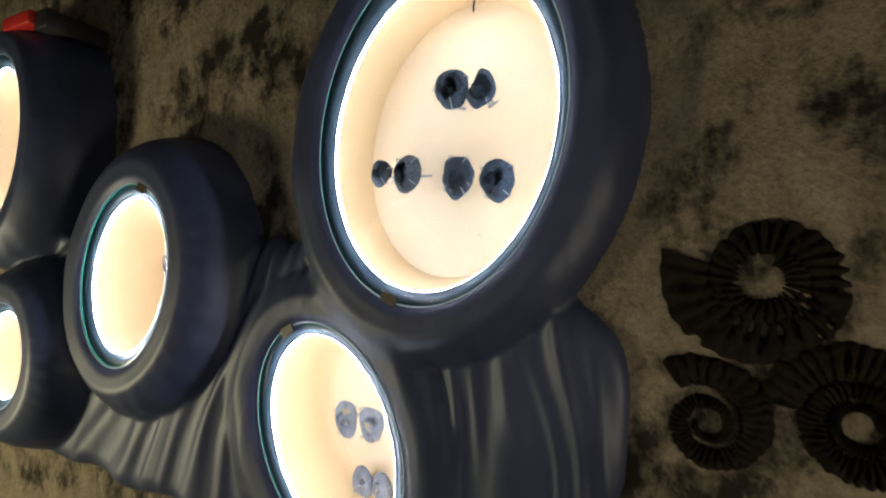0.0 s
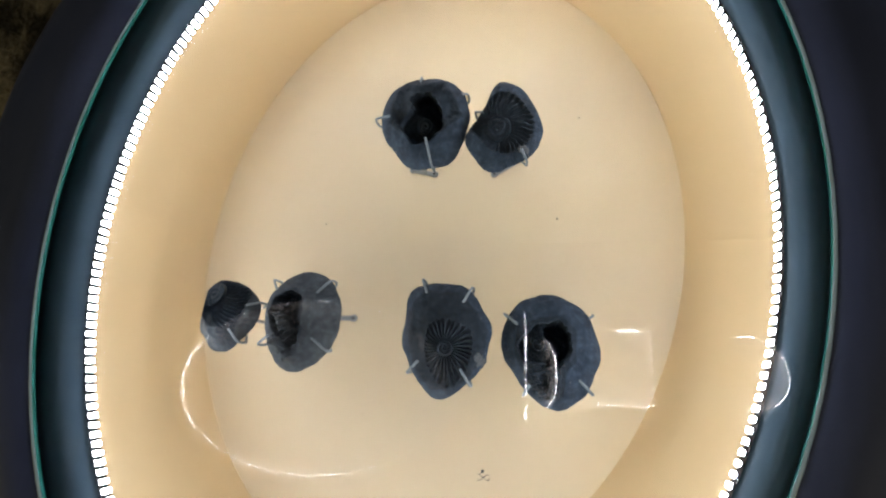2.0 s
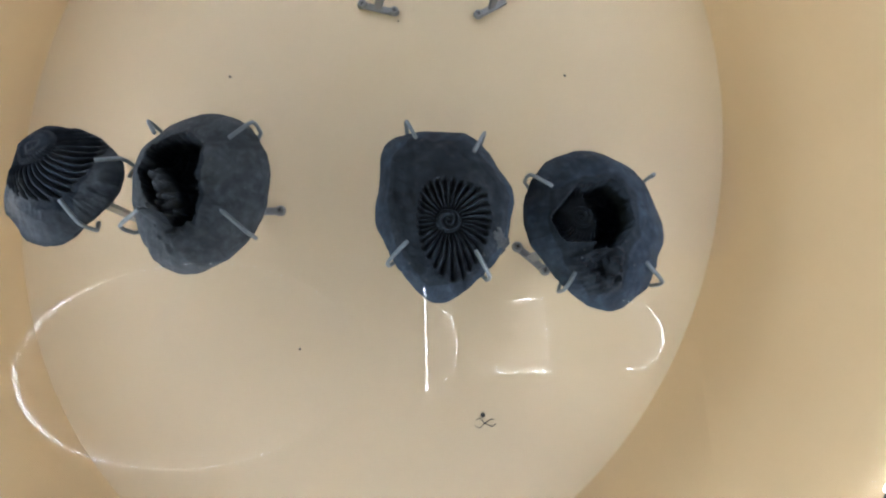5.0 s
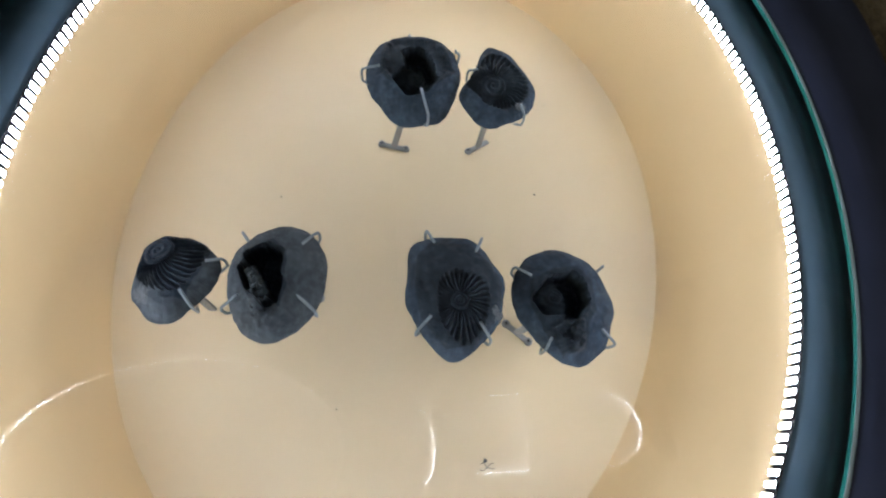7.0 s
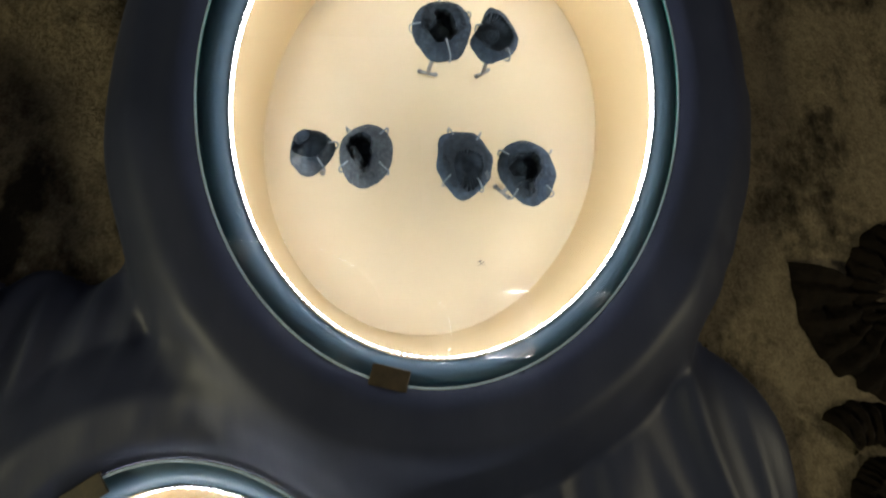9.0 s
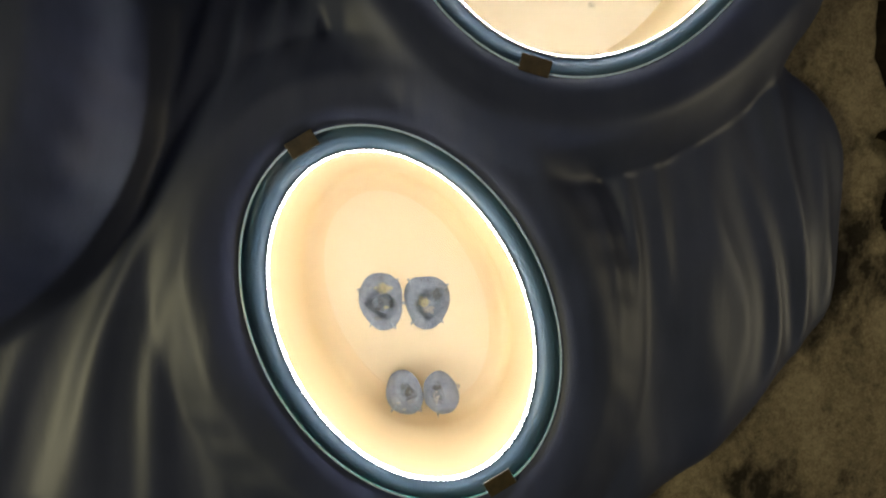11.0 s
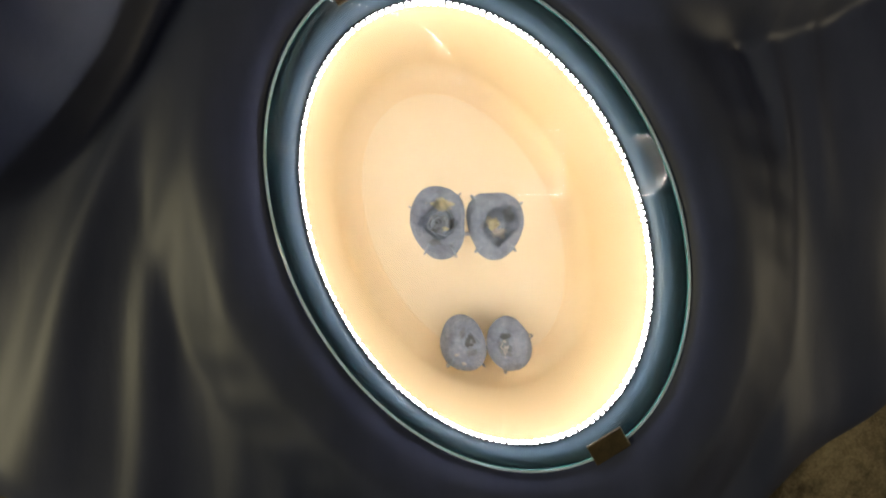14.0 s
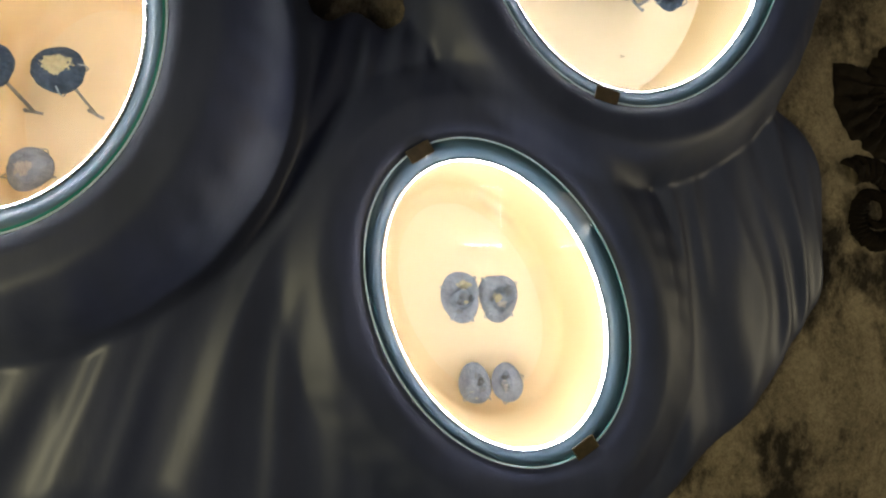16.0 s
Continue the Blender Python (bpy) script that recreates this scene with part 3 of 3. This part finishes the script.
def nodule(name, x, y, z, radii, thick, front, mat, label, patches=(), seed=1, N=240, M=80, dome=0.35, rough=0.012, broken=None):
    """A flattened concretion whose front face (towards -y) carries relief; y is the depth of its rim. broken: corners of the freshly split part of the face."""
    def rim(th):
        c, sn = np.cos(th), np.sin(th)
        return outline(radii, th) * (1 + rough * smooth_noise(c * 4, sn * 4, 1, 1, seed) + 0.45 * rough * smooth_noise(c * 14, sn * 14, 1, 1, seed + 100)
                                     + 0.15 * rough * smooth_noise(c * 40, sn * 40, 1, 1, seed + 200))

    def height(X, Z):
        f = np.minimum(1.0, np.hypot(X, Z) / rim(np.arctan2(Z, X)))
        h = thick * dome * (1 - f ** 2.4)
        for k, (sc, amp) in enumerate(((40, 0.0022), (95, 0.0011), (220, 0.0006), (600, 0.0002))):
            h = h + amp * smooth_noise(X, Z, sc, sc, seed * 5 + k)
        return h + sum(fn(X, Z) for fn in front) * (1 - f ** 10) - thick * 0.16 * f ** 7

    th = np.arange(N) * math.tau / N
    R = rim(th)
    f = ((np.arange(M + 1) + 0.02) / (M + 0.02))[:, None]
    X, Z = R * f * np.cos(th), R * f * np.sin(th)
    rows = [np.stack([X, -height(X, Z), Z], -1)]
    for g, d in ((1.0, 0.22), (0.97, 0.32), (0.91, 0.43), (0.80, 0.56), (0.64, 0.70), (0.38, 0.80), (0.05, 0.83)):
        px, pz = R * g * np.cos(th), R * g * np.sin(th)
        rows.append(np.stack([px, thick * d + 0.0025 * smooth_noise(px, pz, 50, 50, seed + 300), pz], -1)[None])
    co = np.concatenate(rows)
    L = len(co)
    i, j = np.meshgrid(np.arange(L - 1), np.arange(N), indexing="ij")
    k = (j + 1) % N
    quads = np.stack([i * N + j, i * N + k, (i + 1) * N + k, (i + 1) * N + j], -1).reshape(-1, 4)
    me = bpy.data.meshes.new(name)
    me.from_pydata(co.reshape(-1, 3).tolist(), [], quads.tolist() + [list(range(N))[::-1], list(range((L - 1) * N, L * N))])
    me.materials.append(mat)
    if broken:
        me.materials.append(SPLIT)
        mid = co.reshape(-1, 3)[quads].mean(1)
        X, Z = mid[:, 0], mid[:, 2]
        d = inside(X, Z, broken) + 0.0012 * smooth_noise(X, Z, 150, 150, seed + 7)
        front_row = np.repeat(np.arange(L - 1), N) < M
        me.polygons.foreach_set("material_index", np.r_[((d > 0) & front_row).astype(np.int32), 0, 0])
    me.shade_smooth()
    me.update()
    ob = new(name, me)
    ob.location = (x, y, z)
    for k, (cx, cz, rx, rz, pm, text) in enumerate(patches):
        patch_on(ob, height, cx, cz, rx, rz, pm, text, seed * 7 + k)
    return tagged(ob, label, "fossil", "fossil nodules on wire mounts")


def hook(mount, p, out, reach=0.010, depth=0.02, thick=0.0013):
    """A wire prong: from behind the stone, over its rim at p, a short way onto its face. out: the way off the rim."""
    p, o = Vector(p), Vector((out[0], 0, out[1])).normalized()
    pts = [p + o * 0.001 + Vector((0, depth, 0)) - o * 0.006, p + o * 0.0035 + Vector((0, depth * 0.6, 0)), p + o * 0.0042 + Vector((0, 0.002, 0)), p + o * 0.003 + Vector((0, -0.004, 0)),
           p - o * 0.001 + Vector((0, -0.0065, 0)), p - o * reach + Vector((0, -0.0105, 0))]
    fine = []
    for a, b in zip(pts, pts[1:]):
        fine += [a.lerp(b, k / 3) for k in range(3)]
    fine.append(pts[-1])
    bm = tube(fine, thick, 7)
    bmesh.ops.translate(bm, verts=bm.verts, vec=-mount.location)
    part("wire_hook", bm, WIRE, mount, "bent grey wire prong")


def mount_of(x, y, z, back_y, radii_mm, hooks, foot=None, label="grey steel wire mount screwed to the back panel"):
    """The holder of one stone: a post from the back panel, a foot plate with screws, wire prongs round the rim."""
    mount = new("fossil_mount")
    fx, fz, tilt, screws = foot or (x, z, 0.0, 0)
    mount.location = (fx, back_y, fz)
    tagged(mount, label, "mount", "steel fossil mounts")

    def put(name, bm, mat, text="", smooth=False, parent=mount):
        bmesh.ops.translate(bm, verts=bm.verts, vec=-mount.location)
        return part(name, bm, mat, parent, text, smooth)

    hub = Vector((x, y + 0.022, z))
    base = Vector((fx, back_y - 0.003, fz))
    d = (hub - base).normalized()
    side = Vector((math.cos(radians(tilt)), 0, math.sin(radians(tilt))))
    n = d.cross(side).normalized()
    ring = lambda p, w, t: [p + side * w + n * t, p - side * w + n * t, p - side * w - n * t, p + side * w - n * t]
    put("post", loft([ring(base, 0.0035, 0.0015), ring(base.lerp(hub, 0.5), 0.0038, 0.0015), ring(hub, 0.0035, 0.0015)], True, True, True), STEEL)
    if screws:
        m = Matrix.Translation((fx, back_y - 0.002, fz)) @ Matrix.Rotation(radians(-tilt), 4, "Y")
        put("foot_plate", box((0.030, 0.003, 0.006), 0.0008, m), STEEL)
        for s in ((-1, 1) if screws == 2 else (-1,)):
            at = Vector((fx, back_y - 0.004, fz)) + side * 0.0145 * s
            bm = bmesh.new()
            bmesh.ops.create_cone(bm, cap_ends=True, segments=18, radius1=0.0046, radius2=0.0036, depth=0.003, matrix=Matrix.Translation(at) @ Matrix.Rotation(radians(90), 4, "X"))
            sc = put("screw", bm, STEEL, "round screw head with a cross slot")
            for turn in (20, 110):
                b2 = box((0.0042, 0.0006, 0.0009), 0, Matrix.Translation(at + Vector((0, -0.0015, 0))) @ Matrix.Rotation(radians(turn), 4, "Y"))
                put("slot", b2, BLACK, parent=sc)
    for deg, reach in hooks:
        th = radians(deg)
        R = float(outline(radii_mm, th))
        hook(mount, (x + R * math.cos(th), y, z + R * math.sin(th)), (math.cos(th), math.sin(th)), reach)
    return mount


BACK_A, BACK_B, BACK_C = 1.4425, 1.5045, 1.5000
DARKN = "blue-black split stone nodule with "
OCHRE = surface("ochre_crust", (0.20, 0.17, 0.085), (0.42, 0.36, 0.20), 120.0, 0.7, 0.4, 0.0008)
SOOT = surface("black_core", (0.010, 0.010, 0.010), (0.07, 0.07, 0.065), 140.0, 0.6, 0.5, 0.001)
DUST = surface("grey_dust_crust", (0.05, 0.058, 0.065), (0.12, 0.13, 0.135), 120.0, 0.9, 0.4, 0.0008)
SMOKE = surface("smoky_grey_crust", (0.07, 0.078, 0.08), (0.15, 0.16, 0.16), 160.0, 0.8, 0.5, 0.0012)
BUFF = surface("buff_crust", (0.20, 0.18, 0.15), (0.34, 0.31, 0.26), 120.0, 0.8, 0.3, 0.0006)
# place, outline, thickness, relief, colour, label, back panel, prongs, foot, crusts, split part of the face
FOSSILS = [
    ((-0.474, 1.337, 2.0125), [(105, 49), (89, 45), (74, 48), (49, 51), (27, 52), (2, 50), (-27, 48), (-55, 54), (-72, 54), (-90, 51), (-109, 54), (-127, 49), (-155, 47), (-177, 49), (158, 50), (134, 49)], 0.046,
     [hollow([(-25, 42), (0, 36), (26, 40), (42, 3), (24, -15), (4, -24), (-14, -20), (-33, -4), (-31, 18)], 0.006, 9.0), ribbed(2, -8, 10, [(0, 25), (90, 30), (180, 27), (240, 24), (300, 20)], 40, 0.008, 0.010),
      hollow([(-13, 21), (-4, 28), (6, 29), (16, 22), (22, 8), (22, -12), (14, -14), (8, -1), (-2, 4), (-10, 8)], 0.030, 5.0, 0.2)], STONE,
     DARKN + "a deep round hollow", BACK_A, [(93, 0.010), (178, 0.014), (282, 0.026), (28, 0.002)], (-0.4935, 1.995, -14, 2), [],
     [(-25, 43), (0, 45), (26, 41), (43, 3), (24, -16), (4, -25), (-14, -21), (-34, -4), (-32, 18)]),
    ((-0.388, 1.338, 2.000), [(88, 55), (65, 49), (37, 40), (-3, 41), (-27, 42), (-51, 43), (-86, 43), (-103, 52), (-117, 49), (-150, 43), (-167, 43), (163, 31), (118, 36), (102, 52)], 0.026,
     [ribbed(-6, -3, 14, [(88, 42), (60, 41), (15, 38), (-13, 37), (-37, 34), (-72, 31), (-110, 26), (178, 30), (141, 28), (104, 36)], 38, 0.0085, 0.006, 0.12)], STONE,
     DARKN + "a finely ribbed coiled shell print", BACK_A, [(150, 0.005), (300, 0.006)], (-0.392, 1.996, 30, 1), [(0.020, -0.028, 0.007, 0.005, DUST, "grey dusty crust")],
     [(-8, 39), (12, 36), (30, 10), (30, -14), (14, -32), (-14, -28), (-34, -4), (-24, 18)]),
    ((-0.678, 1.342, 1.802), [(108, 42), (130, 42), (159, 36), (-161, 37), (-140, 36), (-117, 40), (-100, 39), (-82, 35), (-42, 28), (-5, 32), (17, 37), (50, 36), (83, 37)], 0.030,
     [ribbed(-15, 22, 13, [(100, 16), (60, 32), (20, 46), (-20, 40), (-60, 42), (-90, 34), (-130, 26), (180, 20), (140, 18)], 42, 0.0085, 0.004, -0.30, 0.001), facet(-120, 24, 0.5)], DUSTY,
     DARKN + "fanning shell ribs", BACK_A, [(20, 0.008), (303, 0.012)], None, [(-0.022, -0.014, 0.009, 0.008, DUST, "grey dusty crust"), (-0.016, -0.004, 0.004, 0.004, DUST, "grey dusty crust")],
     [(-34, 30), (-12, 41), (18, 33), (22, 6), (10, -20), (-4, -18), (-12, 2), (-33, 4)]),
    ((-0.598, 1.342, 1.798), [(84, 53), (64, 53), (42, 48), (16, 44), (-15, 40), (-42, 42), (-72, 47), (-96, 53), (-116, 53), (-139, 46), (-166, 42), (169, 42), (144, 46), (116, 49)], 0.050,
     [hollow([(-28, 8), (-22, 23), (-12, 29), (-2, 30), (8, 21), (8, 12), (10, -10), (6, -26), (-4, -29), (-13, -22), (-23, -8)], 0.028, 2.5, 0.15), horn(-20, 9, -5, -24, 6, 9, 0.026, 8), horn(-12, -24, -4, -40, 6, 8, 0.005, 3, 55)], DUSTY,
     DARKN + "a broken-open hollow and shell core", BACK_A, [(50, 0.014), (125, 0.010), (212, 0.013), (318, 0.016)], (-0.588, 1.810, 0, 2), [],
     [(-28, 14), (-22, 24), (-2, 32), (10, 21), (12, -10), (7, -28), (0, -22), (-10, 4), (-22, 14)]),
    ((-0.446, 1.347, 1.782), [(108, 60), (69, 57), (47, 48), (14, 47), (-30, 44), (-56, 46), (-74, 51), (-88, 57), (-101, 59), (-111, 55), (-143, 45), (-176, 46), (151, 47), (133, 60), (121, 60)], 0.036,
     [hollow([(-20, 46), (16, 44), (30, 26), (39, 8), (34, -20), (14, -42), (-12, -46), (-30, -24), (-36, 8), (-32, 34)], 0.002, 10.0), ribbed(1, -9, 8, [(90, 29), (125, 28), (180, 20), (-131, 25), (-97, 36), (-84, 40), (-50, 30), (0, 27), (36, 31)], 32, 0.0058, 0.004, 0.08, 0.001)], STONE,
     DARKN + "a pressed spiral shell print", BACK_A, [(112, 0.012), (62, 0.014), (222, 0.013), (300, 0.014)], None, [(0.034, -0.020, 0.006, 0.007, DUST, "grey dusty crust")],
     [(-21, 47), (16, 46), (31, 26), (41, 8), (35, -21), (15, -44), (-12, -48), (-31, -24), (-37, 8), (-33, 34)]),
    ((-0.346, 1.360, 1.772), [(88, 58), (76, 55), (60, 54), (47, 53), (27, 49), (3, 49), (-19, 48), (-51, 53), (-74, 56), (-91, 55), (-110, 48), (-131, 43), (-146, 41), (-177, 46), (167, 49), (145, 52), (126, 56), (112, 58), (98, 54)], 0.040,
     [ribbed(-11, 6, 8, [(90, 24), (180, 22), (230, 22), (300, 22), (0, 30)], 38, 0.0045, 0.009, 0.3), hollow([(-6, 26), (10, 30), (21, 17), (20, -4), (8, -16), (-8, -17), (-3, -6), (-1, 4), (-8, 14)], 0.026, 3.0, 0.25),
      horn(-12, -22, -4, -46, 13, 15, 0.007, 7, 57), horn(6, -18, 2, -40, 4, 6, 0.008, 2, 59)], STONE,
     DARKN + "a round hollow and ribbed core", BACK_A, [(140, 0.013), (40, 0.002), (238, 0.018), (315, 0.014)], (-0.372, 1.766, -43, 2), [],
     [(-30, 24), (-8, 32), (12, 34), (26, 18), (24, -8), (14, -22), (12, -42), (-10, -46), (-24, -24), (-34, 2)]),
    ((-0.809, 1.413, 1.094), [40, 45, 51, 54, 55, 53, 45, 41, 39, 39, 43, 53, 56, 51, 44], 0.034,
     [ribbed(4, -1, 18, [(0, 30), (90, 40), (180, 36), (270, 30)], 44, 0.0055, 0.001), cavity(0.007, -0.001, 0.018, 0.016, 0.006, 0, 6, 0.08)], GREY_STONE,
     "pale grey fossil half with a dark spiral core", BACK_B, [(52, 0.002), (248, 0.012), (300, 0.012), (150, 0.002)], None,
     [(0.007, 0.026, 0.019, 0.009, OCHRE, "ochre crust"), (0.006, -0.001, 0.015, 0.014, SMOKE, "smoky spiral core"), (0.002, 0.001, 0.006, 0.006, SOOT, "black core"), (-0.004, -0.028, 0.009, 0.005, SMOKE, "smoky crust"), (0.020, -0.001, 0.005, 0.010, SOOT, "black core"), (0.012, -0.008, 0.007, 0.005, OCHRE, "ochre crust"), (-0.003, -0.010, 0.008, 0.004, SOOT, "black core")]),
    ((-0.723, 1.423, 1.089), [43, 46, 52, 53, 50, 57, 51, 44, 39, 40, 48, 51, 48, 43, 41], 0.030,
     [ribbed(2, 0, 12, [(0, 36), (60, 40), (120, 28), (200, 26), (270, 32)], 40, 0.0055, 0.002)], GREY_STONE,
     "pale grey fossil half with a ribbed spiral print", BACK_B, [(128, 0.004), (42, 0.004), (232, 0.008), (310, 0.008)], (-0.766, 1.078, 0, 1),
     [(-0.006, 0.004, 0.011, 0.012, OCHRE, "ochre crust"), (0.018, 0.018, 0.010, 0.012, SMOKE, "smoky ribbed crust"), (-0.019, 0.002, 0.005, 0.009, SMOKE, "smoky crust"), (0.004, -0.010, 0.010, 0.008, BUFF, "buff crust")]),
    ((-0.767, 1.455, 0.910), [35, 33, 36, 41, 46, 45, 39, 37, 37, 39, 42, 45, 47, 46, 41], 0.040,
     [cavity(0.010, 0.004, 0.011, 0.014, 0.006, 0.6, 3, 0.25)], GREY_STONE,
     "smooth pale grey fossil half with a small dark core", BACK_B, [(235, 0.014), (312, 0.014)], None,
     [(0.010, 0.005, 0.010, 0.010, SOOT, "black core"), (0.011, 0.004, 0.004, 0.004, SMOKE, "smoky knob"), (-0.003, 0.017, 0.005, 0.008, SMOKE, "smoky crust"), (0.012, -0.011, 0.009, 0.008, SMOKE, "smoky crust"), (-0.012, -0.016, 0.004, 0.003, BUFF, "buff crust"), (0.000, -0.030, 0.004, 0.003, BUFF, "buff crust")]),
    ((-0.696, 1.455, 0.908), [35, 34, 34, 40, 45, 43, 39, 36, 35, 36, 39, 43, 46, 44, 39], 0.034,
     [cavity(-0.007, 0.006, 0.012, 0.016, 0.006, 0.2, 3, 0.2)], GREY_STONE,
     "smooth pale grey fossil half with a shallow hollow", BACK_B, [(262, 0.006), (20, 0.002)], None,
     [(-0.009, -0.004, 0.011, 0.015, SMOKE, "smoky crust"), (-0.009, -0.005, 0.008, 0.012, BUFF, "buff crust"), (-0.008, 0.013, 0.009, 0.006, SOOT, "black core")]),
    ((-1.558, 1.410, 1.520), [45, 47, 49, 47, 44, 44, 45, 46, 45, 43, 43, 43, 45, 45, 45], 0.034,
     [cavity(0.0, 0.004, 0.026, 0.020, 0.002, 0.2, 6, 0.25)], STONE,
     "dark stone nodule with a yellow crystal middle", BACK_C, [(10, 0.002), (280, 0.008)], (-1.530, 1.465, -30, 1), [(0.003, 0.006, 0.029, 0.022, OCHRE, "yellow crystal middle")]),
    ((-1.671, 1.410, 1.522), [43, 45, 46, 44, 41, 42, 44, 43, 42, 41, 44, 46, 45, 43, 42], 0.034,
     [cavity(0.0, 0.004, 0.024, 0.018, 0.002, 0.2, 6, 0.25)], STONE,
     "dark stone nodule with a pale crystal middle", BACK_C, [(170, 0.002), (270, 0.008)], (-1.640, 1.465, -10, 1), [(-0.002, 0.008, 0.024, 0.020, BUFF, "buff crystal middle")]),
    ((-1.600, 1.4207, 1.3365), [37, 39, 40, 42, 43, 44, 43, 39, 42, 45, 46, 40, 33, 30, 33], 0.034, [], GREY_STONE,
     "pale grey rounded fossil nodule", BACK_C, [(60, 0.005), (200, 0.008)], None, [(-0.006, 0.0, 0.018, 0.014, BUFF, "buff crust")]),
]
for k, (at, radii, thick, front, mat, label, back, hooks, foot, patches, *broken) in enumerate(FOSSILS):
    big = bool(broken)
    stone = nodule("fossil_nodule", *at, radii, thick, front, mat, label, patches, k + 1, 540 if big else 260, 150 if big else 80, rough=0.012 if mat is GREY_STONE else 0.020, broken=broken[0] if big else None)
    if k == 0:
        stone.rotation_euler = (radians(14), 0, 0)
    mount_of(*at, back, radii, hooks, foot)

# bits of wire and debris inside the cases
def loose_wire(points, radius, mat, label):
    base = Vector(points[0])
    ob = part("wire_end", tube([Vector(p) - base for p in points], radius, 6), mat)
    ob.location = base
    tagged(ob, label, "wire")


loose_wire([(-0.464, 1.437, 2.262), (-0.459, 1.425, 2.272), (-0.455, 1.42, 2.285), (-0.452, 1.43, 2.296)], 0.003, SOOT, "short dark bent wire end on cream panel")
loose_wire([(-0.948, 1.47, 1.312), (-0.942, 1.465, 1.322), (-0.930, 1.46, 1.336), (-0.918, 1.465, 1.344)], 0.0025, SOOT, "short brown wire stub on cream lining")
loose_wire([(-0.955, 1.46, 1.305), (-0.945, 1.455, 1.309), (-0.940, 1.46, 1.314)], 0.0025, SOOT, "short brown wire stub on cream lining")
for dx, dz in ((0.007, 0.004), (-0.006, 0.005), (0.008, -0.002), (-0.007, -0.003)):
    loose_wire([(-0.416, 1.4415, 1.640), (-0.416 + dx * 0.6, 1.436, 1.640 + dz * 0.9), (-0.416 + dx, 1.4415, 1.640 + dz * 0.6)], 0.0004, SOOT, "thin dark dried fibre on cream panel")


# ---- fossil casts on the rock wall ----


def ammonite_cast(x, z, R, ribs, hand, start, turns, tube_w, shrink, label, seed, wear=0.5, ribbing=0.38):
    """A large coiled shell set into the rock: a ribbed tube that winds inwards, worn down to the rock in places. wear: how far."""
    cast = new("ammonite_cast")
    cast.location = (x, WALL_Y, z)
    tagged(cast, label, "fossil cast", "large shells in the rock wall")
    n, m = 620, 19
    f = np.linspace(0, 1, n + 1)[:, None]
    a = np.linspace(-1, 1, m)[None, :]
    th = start + hand * math.tau * turns * f
    rho = R * (1 - tube_w) * np.exp(-shrink * turns * f)
    w = rho * tube_w / (1 - tube_w) * (1 + 0.12 * smooth_noise(th, th * 0, 1.6, 1, seed) + 0.05 * smooth_noise(th, th * 0, 6, 1, seed + 1))
    wave = 0.5 + 0.5 * np.cos(ribs * (th + 0.05 * a) + 1.6 * smooth_noise(th, a, 2.2, 0.6, seed + 2))
    r = rho + w * a * (1 + 0.09 * smooth_noise(th, a, 7, 0.5, seed + 3) + 0.05 * (wave - 0.5))
    X, Z = r * np.cos(th), r * np.sin(th)
    crown = np.sqrt(np.clip(1 - a * a, 0, 1))
    gaps = smooth_noise(X, Z, 30, 30, seed + 4) + 0.6 * smooth_noise(X, Z, 70, 70, seed + 5)
    h = 0.030 * crown * (1 - ribbing * (1 - wave)) * np.minimum(1, w / 0.012) - 0.007 - 0.016 * wear * np.clip(gaps + 0.05, 0, 2) * (1.3 - wave)
    h = h + 0.0025 * smooth_noise(X, Z, 160, 160, seed + 6)
    Y = rock_depth(X + x, Z + z) - WALL_Y - h
    rings = np.stack([X, Y, Z], -1).tolist()
    cut = int(n / turns)
    part("outer_whorl", loft(rings[:cut + 1], False), CAST, cast)
    part("inner_whorl", loft(rings[cut:], False), CAST, cast)


ammonite_cast(0.217, 1.555, 0.196, 26, 1, radians(163), 1.75, 0.29, 0.66, "large black ribbed coiled shell set in tan rock", 1, 0.9)
ammonite_cast(0.128, 1.273, 0.146, 34, -1, radians(128), 1.9, 0.25, 0.87, "black coiled shell with open spiral set in rock", 2, 0.35, 0.2)
ammonite_cast(0.360, 1.310, 0.165, 40, -1, radians(170), 2.6, 0.25, 0.62, "brown-black coiled shell with fine ribs in rock", 3, 0.6, 0.3)

# red sign box high on the rock
sign = new("sign_box")
sign.location = (-2.21, 1.12, 2.41)
tagged(sign, "small red plastic box fixed high on the rock wall", "box")
part("housing", box((0.20, 0.06, 0.05), 0.006), RED, sign)
# added support block, black in place of the dark shadow beside the box
part("shadow_block", box((0.09, 0.22, 0.07), 0.005, Matrix.Translation((0.14, 0.10, -0.01))), BLACK, sign, "black support block standing in for the box's shadow")

# dirt specks on the large pane and spots on the cream panel
def speck(x, y, z, r, seed):
    bm = bmesh.new()
    bmesh.ops.create_icosphere(bm, subdivisions=1, radius=r)
    for v in bm.verts:
        v.co *= 1 + 0.4 * noise.noise(v.co * 900 + Vector((seed, 0, 0)))
        v.co.y *= 0.4
    ob = part("dirt_speck", bm, SOOT)
    ob.location = (x, y, z)
    tagged(ob, "tiny dark dirt speck stuck to a case", "speck", "dirt specks in the case")


for k, p in enumerate(((-0.464, 1.2494, 1.850, 0.0005), (-0.471, 1.2494, 1.844, 0.0006), (-0.417, 1.4418, 1.646, 0.0022), (-0.330, 1.4418, 1.93, 0.0016), (-0.556, 1.4418, 1.70, 0.0011), (-0.300, 1.4418, 2.06, 0.0014), (-0.62, 1.4418, 1.93, 0.0014))):
    speck(*p, k)
